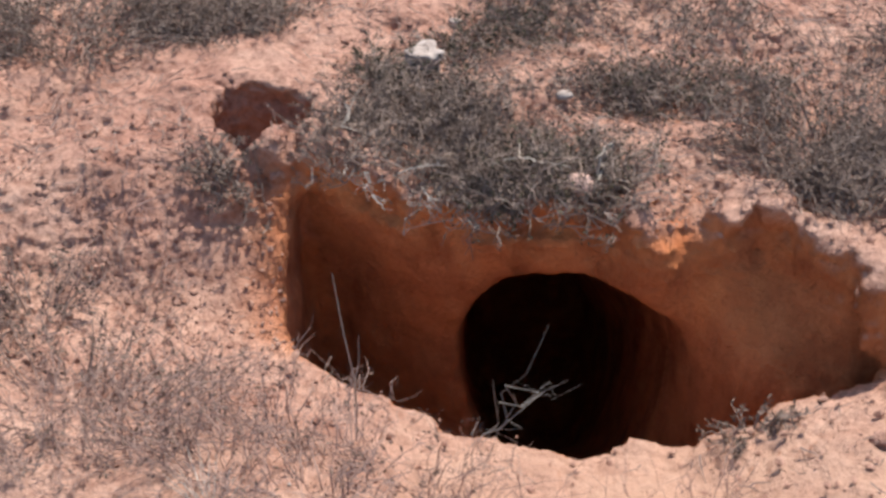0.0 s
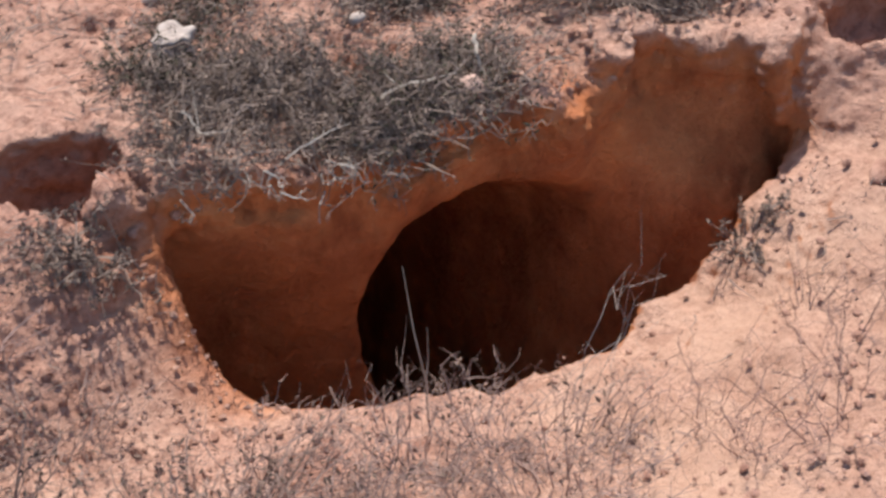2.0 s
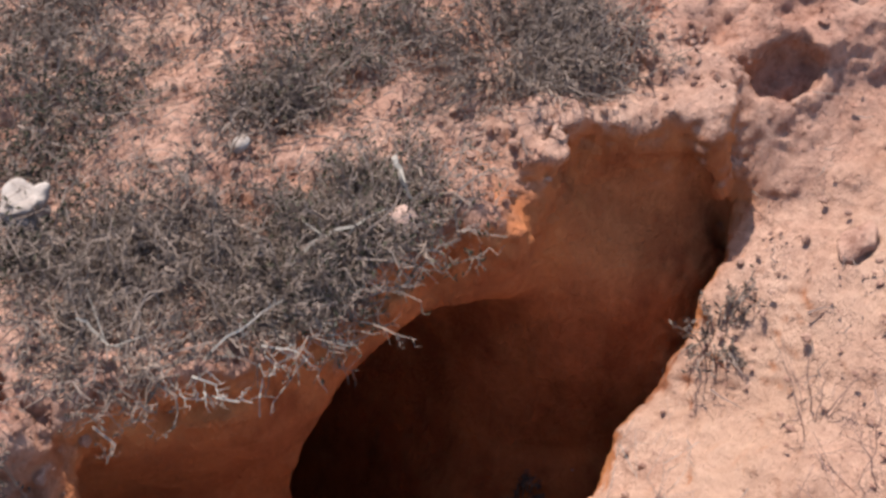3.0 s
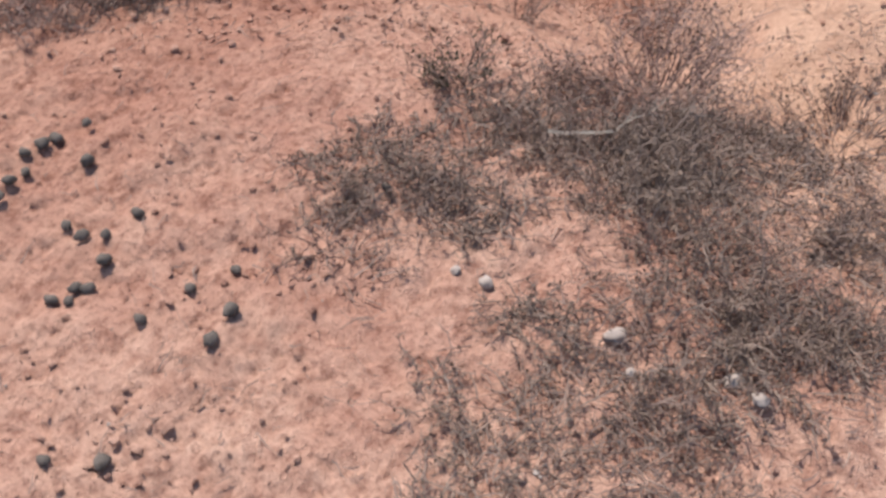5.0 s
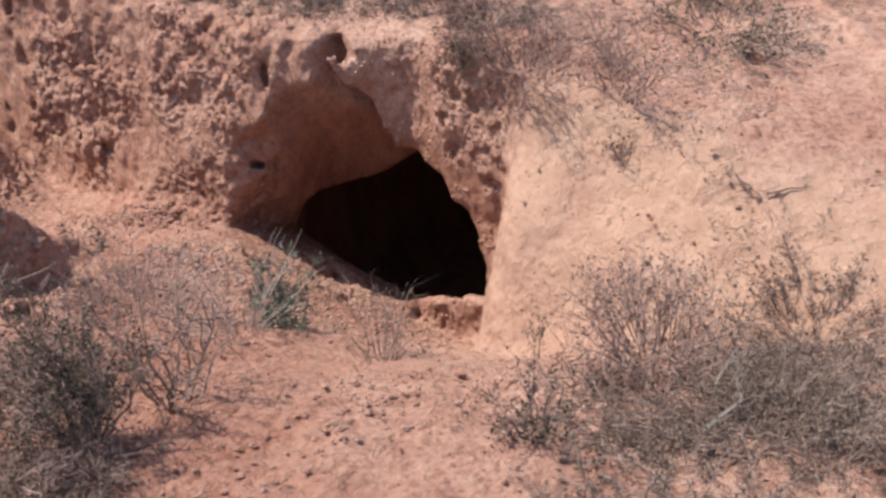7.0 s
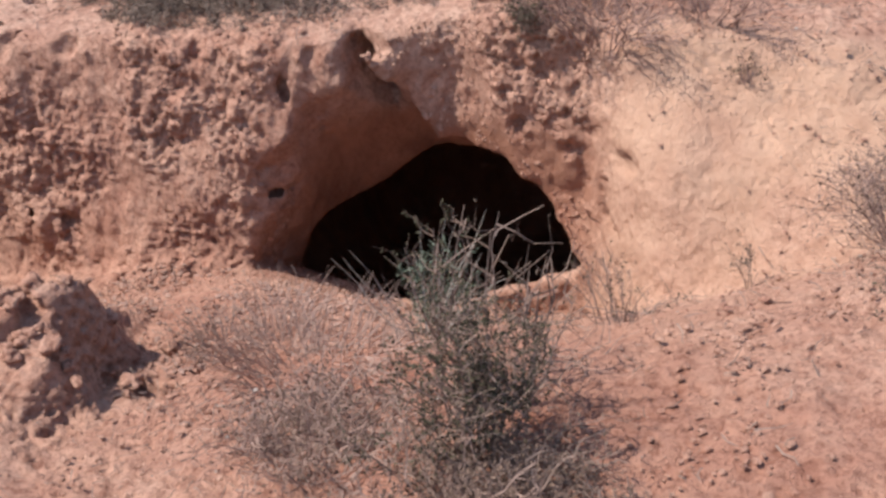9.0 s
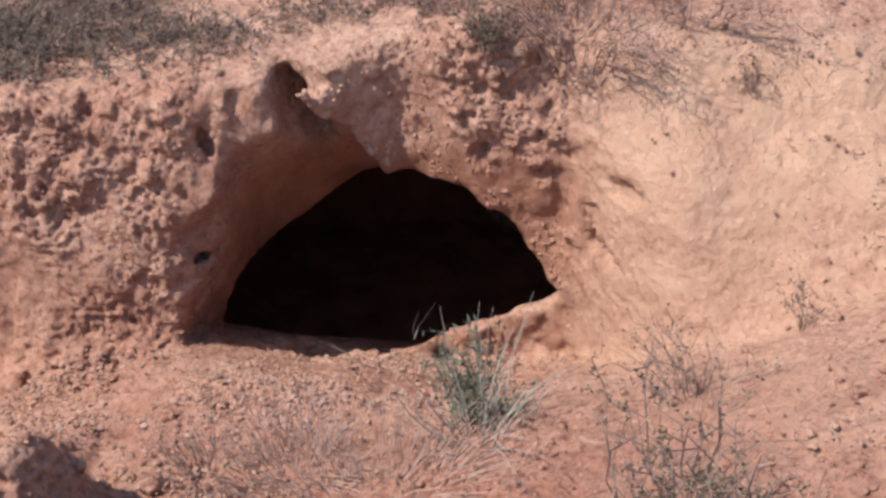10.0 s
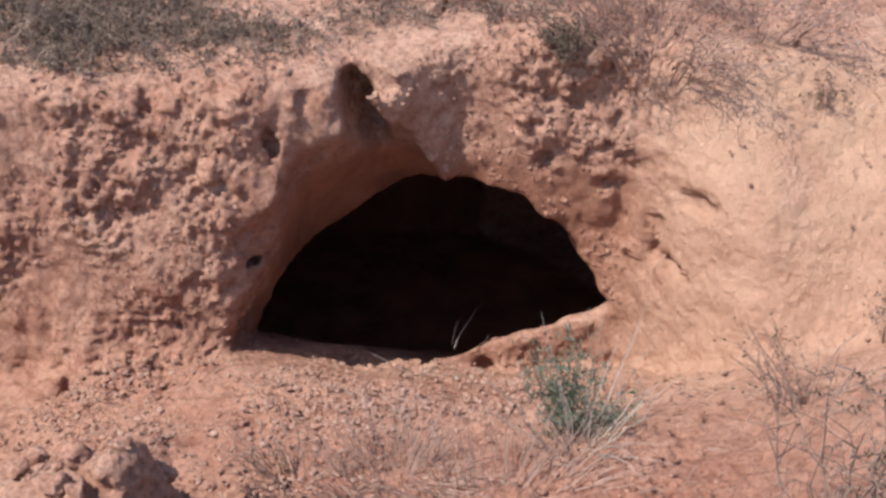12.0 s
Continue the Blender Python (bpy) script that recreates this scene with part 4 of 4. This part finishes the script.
def hanging_roots(seed, x, y, z, count, length):
    """Fine roots that hang from the roof of a burrow."""
    rng = np.random.default_rng(seed)
    root = thing("hanging_root", x, y, z, "thin pale dead roots hanging from a burrow roof", "root")
    t = np.linspace(0, 1, 6)
    for _ in range(count):
        start = rng.normal(0, 0.03, 3) * np.array([1, 1, 0.2])
        line = start + np.stack([t * rng.normal(0, 0.02), t * rng.normal(0, 0.02), 0.05 - t * length * rng.uniform(0.6, 1.2)], 1)
        line[1:] += rng.normal(0, 0.003, (5, 3))
        part("strand", tubes(line[None], [0.0013]), PALE_STRAW, root)
    return root


hanging_roots(90, 2.63, 4.12, -0.26, 5, 0.15)

rng_clod = np.random.default_rng(95)
for n_clod in range(44):
    a, far_out = rng_clod.uniform(0, 2 * math.pi), 0.30 * math.sqrt(rng_clod.uniform(0, 1))
    stone("clod", 300 + n_clod, 2.62 + far_out * math.cos(a), 5.58 + far_out * math.sin(a), 0.008 + 0.018 * rng_clod.uniform(0, 1) ** 2, (1.2, 1.0, 0.8), EARTH,
          "rough clod of dark red earth on a heap of spoil", "clod", "clods on the heap of spoil", rough=0.7, sunk=0.3, turn=a * 3)

for n_grey, (gx_at, gy_at) in enumerate([(0.56, 4.01), (0.56, 3.95), (0.54, 3.7), (0.49, 3.65), (0.53, 3.45), (0.55, 3.5)]):
    stone("stone", 500 + n_grey, gx_at, gy_at, 0.009 + 0.003 * (n_grey % 3), (1.2, 1.0, 0.8), WHITE_STONE, "small pale grey stone among flattened dead scrub", rough=0.35, turn=n_grey * 1.1)

# dry droppings on the sand
DROPPINGS = [(0.60, 4.90), (0.47, 4.95), (0.51, 4.94), (0.43, 4.91), (0.54, 4.93), (0.35, 4.90), (0.31, 4.91), (0.51, 4.82), (0.35, 4.73),
             (0.34, 4.68), (0.36, 4.64), (0.43, 4.62), (0.31, 4.60), (0.33, 4.42), (0.25, 4.59), (0.21, 4.60), (0.20, 4.635), (0.31, 4.31),
             (0.23, 4.45), (0.145, 4.80), (0.40, 4.37), (0.39, 4.91), (-0.03, 4.31), (-0.07, 4.40), (0.24, 4.30), (0.68, 4.225), (0.24, 4.61)]
for n_drop, (dx, dy) in enumerate(DROPPINGS):
    stone("dropping", 40 + n_drop, dx, dy, 0.0095 + 0.004 * ((n_drop * 7) % 5) / 4, (1.2, 0.95, 0.85), DUNG,
          "dry dark grey animal dropping on red sand", "dropping", "droppings on the sand", rough=0.4, sunk=0.15, subdivisions=2, turn=n_drop * 1.3)


# ---- crumbs of earth, and litter ----
def scatter(rng, count, box, dense):
    x = rng.uniform(box[0], box[1], count * 3)
    y = rng.uniform(box[2], box[3], count * 3)
    keep_it = rng.uniform(0, 1, len(x)) < dense(x, y)
    keep_it &= steep(x, y) < 0.055
    x, y = x[keep_it][:count], y[keep_it][:count]
    return x, y, level(x, y)


def patchy(x, y):
    p = np.stack([x, y, 0 * x], 1)
    return np.clip(0.45 + 0.8 * octaves(p, 3.0, 2, 71), 0.03, 1)


def low_lying(x, y):
    """On the floor of the ramp, not on the bank above it."""
    return patchy(x, y) * (level(x, y) < -0.25)


def crumbs(name, seed, count, box, lo_size, hi_size, mat, label, dense):
    rng = np.random.default_rng(seed)
    x, y, z = scatter(rng, count, box, dense)
    k = len(x)
    bm = bmesh.new()
    bmesh.ops.create_icosphere(bm, subdivisions=1, radius=1.0)
    v0 = np.array([v.co[:] for v in bm.verts])
    f0 = np.array([[v.index for v in f.verts] for f in bm.faces])
    bm.free()
    size = lo_size * (hi_size / lo_size) ** (rng.uniform(0, 1, k) ** 2.2)
    v = v0[None] * (1 + rng.normal(0, 0.16, (k, len(v0), 1))) * rng.uniform(0.6, 1.2, (k, 1, 3)) * np.array([1, 1, 0.65]) * size[:, None, None]
    v = v + np.stack([x, y, z + size * 0.1], 1)[:, None]
    f = f0[None] + (np.arange(k) * len(v0))[:, None, None]
    me = bpy.data.meshes.new(name)
    me.from_pydata(v.reshape(-1, 3).tolist(), [], f.reshape(-1, 3).tolist())
    me.materials.append(mat)
    return tagged(new(name, me), label, "earth", kind="stuff")


def straw(name, seed, count, box, length, mat, label, dense):
    rng = np.random.default_rng(seed)
    x, y, z = scatter(rng, count, box, dense)
    k = len(x)
    turn, lift = rng.uniform(0, 2 * math.pi, k), rng.normal(0, 0.25, k)
    way = np.stack([np.cos(turn), np.sin(turn), lift], 1)
    t = np.linspace(-0.5, 0.5, 4)
    span = (length * rng.uniform(0.3, 1.3, k))[:, None, None]
    lines = np.stack([x, y, z + 0.006], 1)[:, None] + way[:, None] * t[None, :, None] * span
    lines = lines + rng.normal(0, 0.06 * length, lines.shape) * np.array([1, 1, 0.4])
    me = bpy.data.meshes.new(name)
    v, f = tubes(lines, rng.uniform(0.0006, 0.0018, k))
    me.from_pydata(v.tolist(), [], f.tolist())
    me.materials.append(mat)
    return tagged(new(name, me), label, "litter", kind="stuff")


def scrubby(x, y):
    """Where scrub litter lies: the bank top by the first burrow and the hollow below the second bank."""
    bank = step(1.75, 1.9, y) * step(3.2, 2.9, y)
    low = np.clip(1.6 * np.exp(-((x - 0.85) ** 2 / 0.55 + (y - 3.72) ** 2 / 0.16)), 0, 1)
    crest = step(-1.25, -1.05, INTO[0] * x + INTO[1] * y) * step(3.2, 3.6, y)
    left = np.exp(-((x - 1.6) ** 2 / 0.25 + (y - 5.3) ** 2 / 0.08))
    return np.clip(np.maximum.reduce([bank, low, 0.8 * crest, 0.7 * left]) * patchy(x, y) + 0.05, 0, 1)


WIDE = (-1.6, 4.6, 0.5, 6.2)
crumbs("earth_crumbs", 81, 26000, WIDE, 0.0022, 0.009, EARTH, "loose crumbs and clods of red earth", patchy)
crumbs("earth_clods", 82, 150, (-0.9, 1.5, 0.9, 2.8), 0.004, 0.011, EARTH, "loose clods of red earth on a bank", patchy)
crumbs("ramp_clods", 92, 600, (-0.1, 2.3, 4.05, 5.35), 0.004, 0.012, EARTH, "loose clods of red earth on the sandy ramp", patchy)
crumbs("gravel", 86, 2200, (2.35, 3.35, 4.4, 5.4), 0.003, 0.009, GRAVEL, "fine reddish gravel on the floor of the dug ramp", low_lying)
crumbs("spoil_clods", 93, 1500, (2.2, 3.35, 4.4, 5.5), 0.003, 0.011, EARTH, "loose reddish clods on the floor of the dug ramp", low_lying)
crumbs("pale_grit", 83, 1500, WIDE, 0.002, 0.008, WHITE_STONE, "scattered pale grit among the scrub", scrubby)
straw("twig_litter", 84, 24000, WIDE, 0.05, LITTER, "fallen bits of dry twig and straw", scrubby)
straw("bark_litter", 85, 8000, WIDE, 0.03, GREY_TWIG, "fallen grey twig fragments", scrubby)


def clinging(name, seed, count, where, lo_size, hi_size, label):
    """Crumbs that stick to a steep face of the ground."""
    rng = np.random.default_rng(seed)
    spot = rng.choice(np.flatnonzero(where), count)
    size = lo_size * (hi_size / lo_size) ** (rng.uniform(0, 1, count) ** 2.0)
    bm = bmesh.new()
    bmesh.ops.create_icosphere(bm, subdivisions=1, radius=1.0)
    v0 = np.array([v.co[:] for v in bm.verts])
    f0 = np.array([[v.index for v in f.verts] for f in bm.faces])
    bm.free()
    v = v0[None] * (1 + rng.normal(0, 0.2, (count, len(v0), 1))) * rng.uniform(0.6, 1.2, (count, 1, 3)) * size[:, None, None]
    v = v + (verts[spot] + normals[spot] * size[:, None] * 0.15)[:, None]
    f = f0[None] + (np.arange(count) * len(v0))[:, None, None]
    me = bpy.data.meshes.new(name)
    me.from_pydata(v.reshape(-1, 3).tolist(), [], f.reshape(-1, 3).tolist())
    me.materials.append(EARTH)
    return tagged(new(name, me), label, "earth", kind="stuff")


vx, vy, vz = verts.T
vn, vs = INTO[0] * vx + INTO[1] * vy, ALONG[0] * vx + ALONG[1] * vy
tilt = normals[:len(verts), 2]
ragged = octaves(verts, 4.0, 2, 91) > -0.1
clinging("bank_crumbs", 87, 3000, ragged & (vy > 3.3) & (vs > 4.72) & (vs < 7.2) & (vn > -1.95) & (vn < -1.2) & (vz > -0.85) & (tilt < 0.75) & (tilt > 0.0), 0.002, 0.008,
         "crumbs of red earth clinging to a cut bank")
clinging("brow_crumbs", 89, 1300, (vs > 4.55) & (vs < 5.22) & (vn > -1.80) & (vn < -1.22) & (vz > -0.62) & (vz < 0.12) & (tilt < 0.75) & (tilt > 0.1), 0.002, 0.008,
         "clods of red earth clinging to the brow of a burrow")
clinging("lip_crumbs", 88, 900, (vy > 1.68) & (vy < 2.06) & (vx > -0.32) & (vx < 0.95) & (vz > 0.02) & (vz < 0.13) & (tilt < 0.9) & (tilt > 0.5), 0.003, 0.010,
         "crumbs of pale earth clinging to the lip of a cut bank")
clinging("slope_crumbs", 94, 700, (vy > 1.45) & (vy < 2.1) & (vx > -0.85) & (vx < -0.22) & (vz > -0.25) & (tilt > 0.4), 0.003, 0.010,
         "loose crumbs of pale earth on a slope")
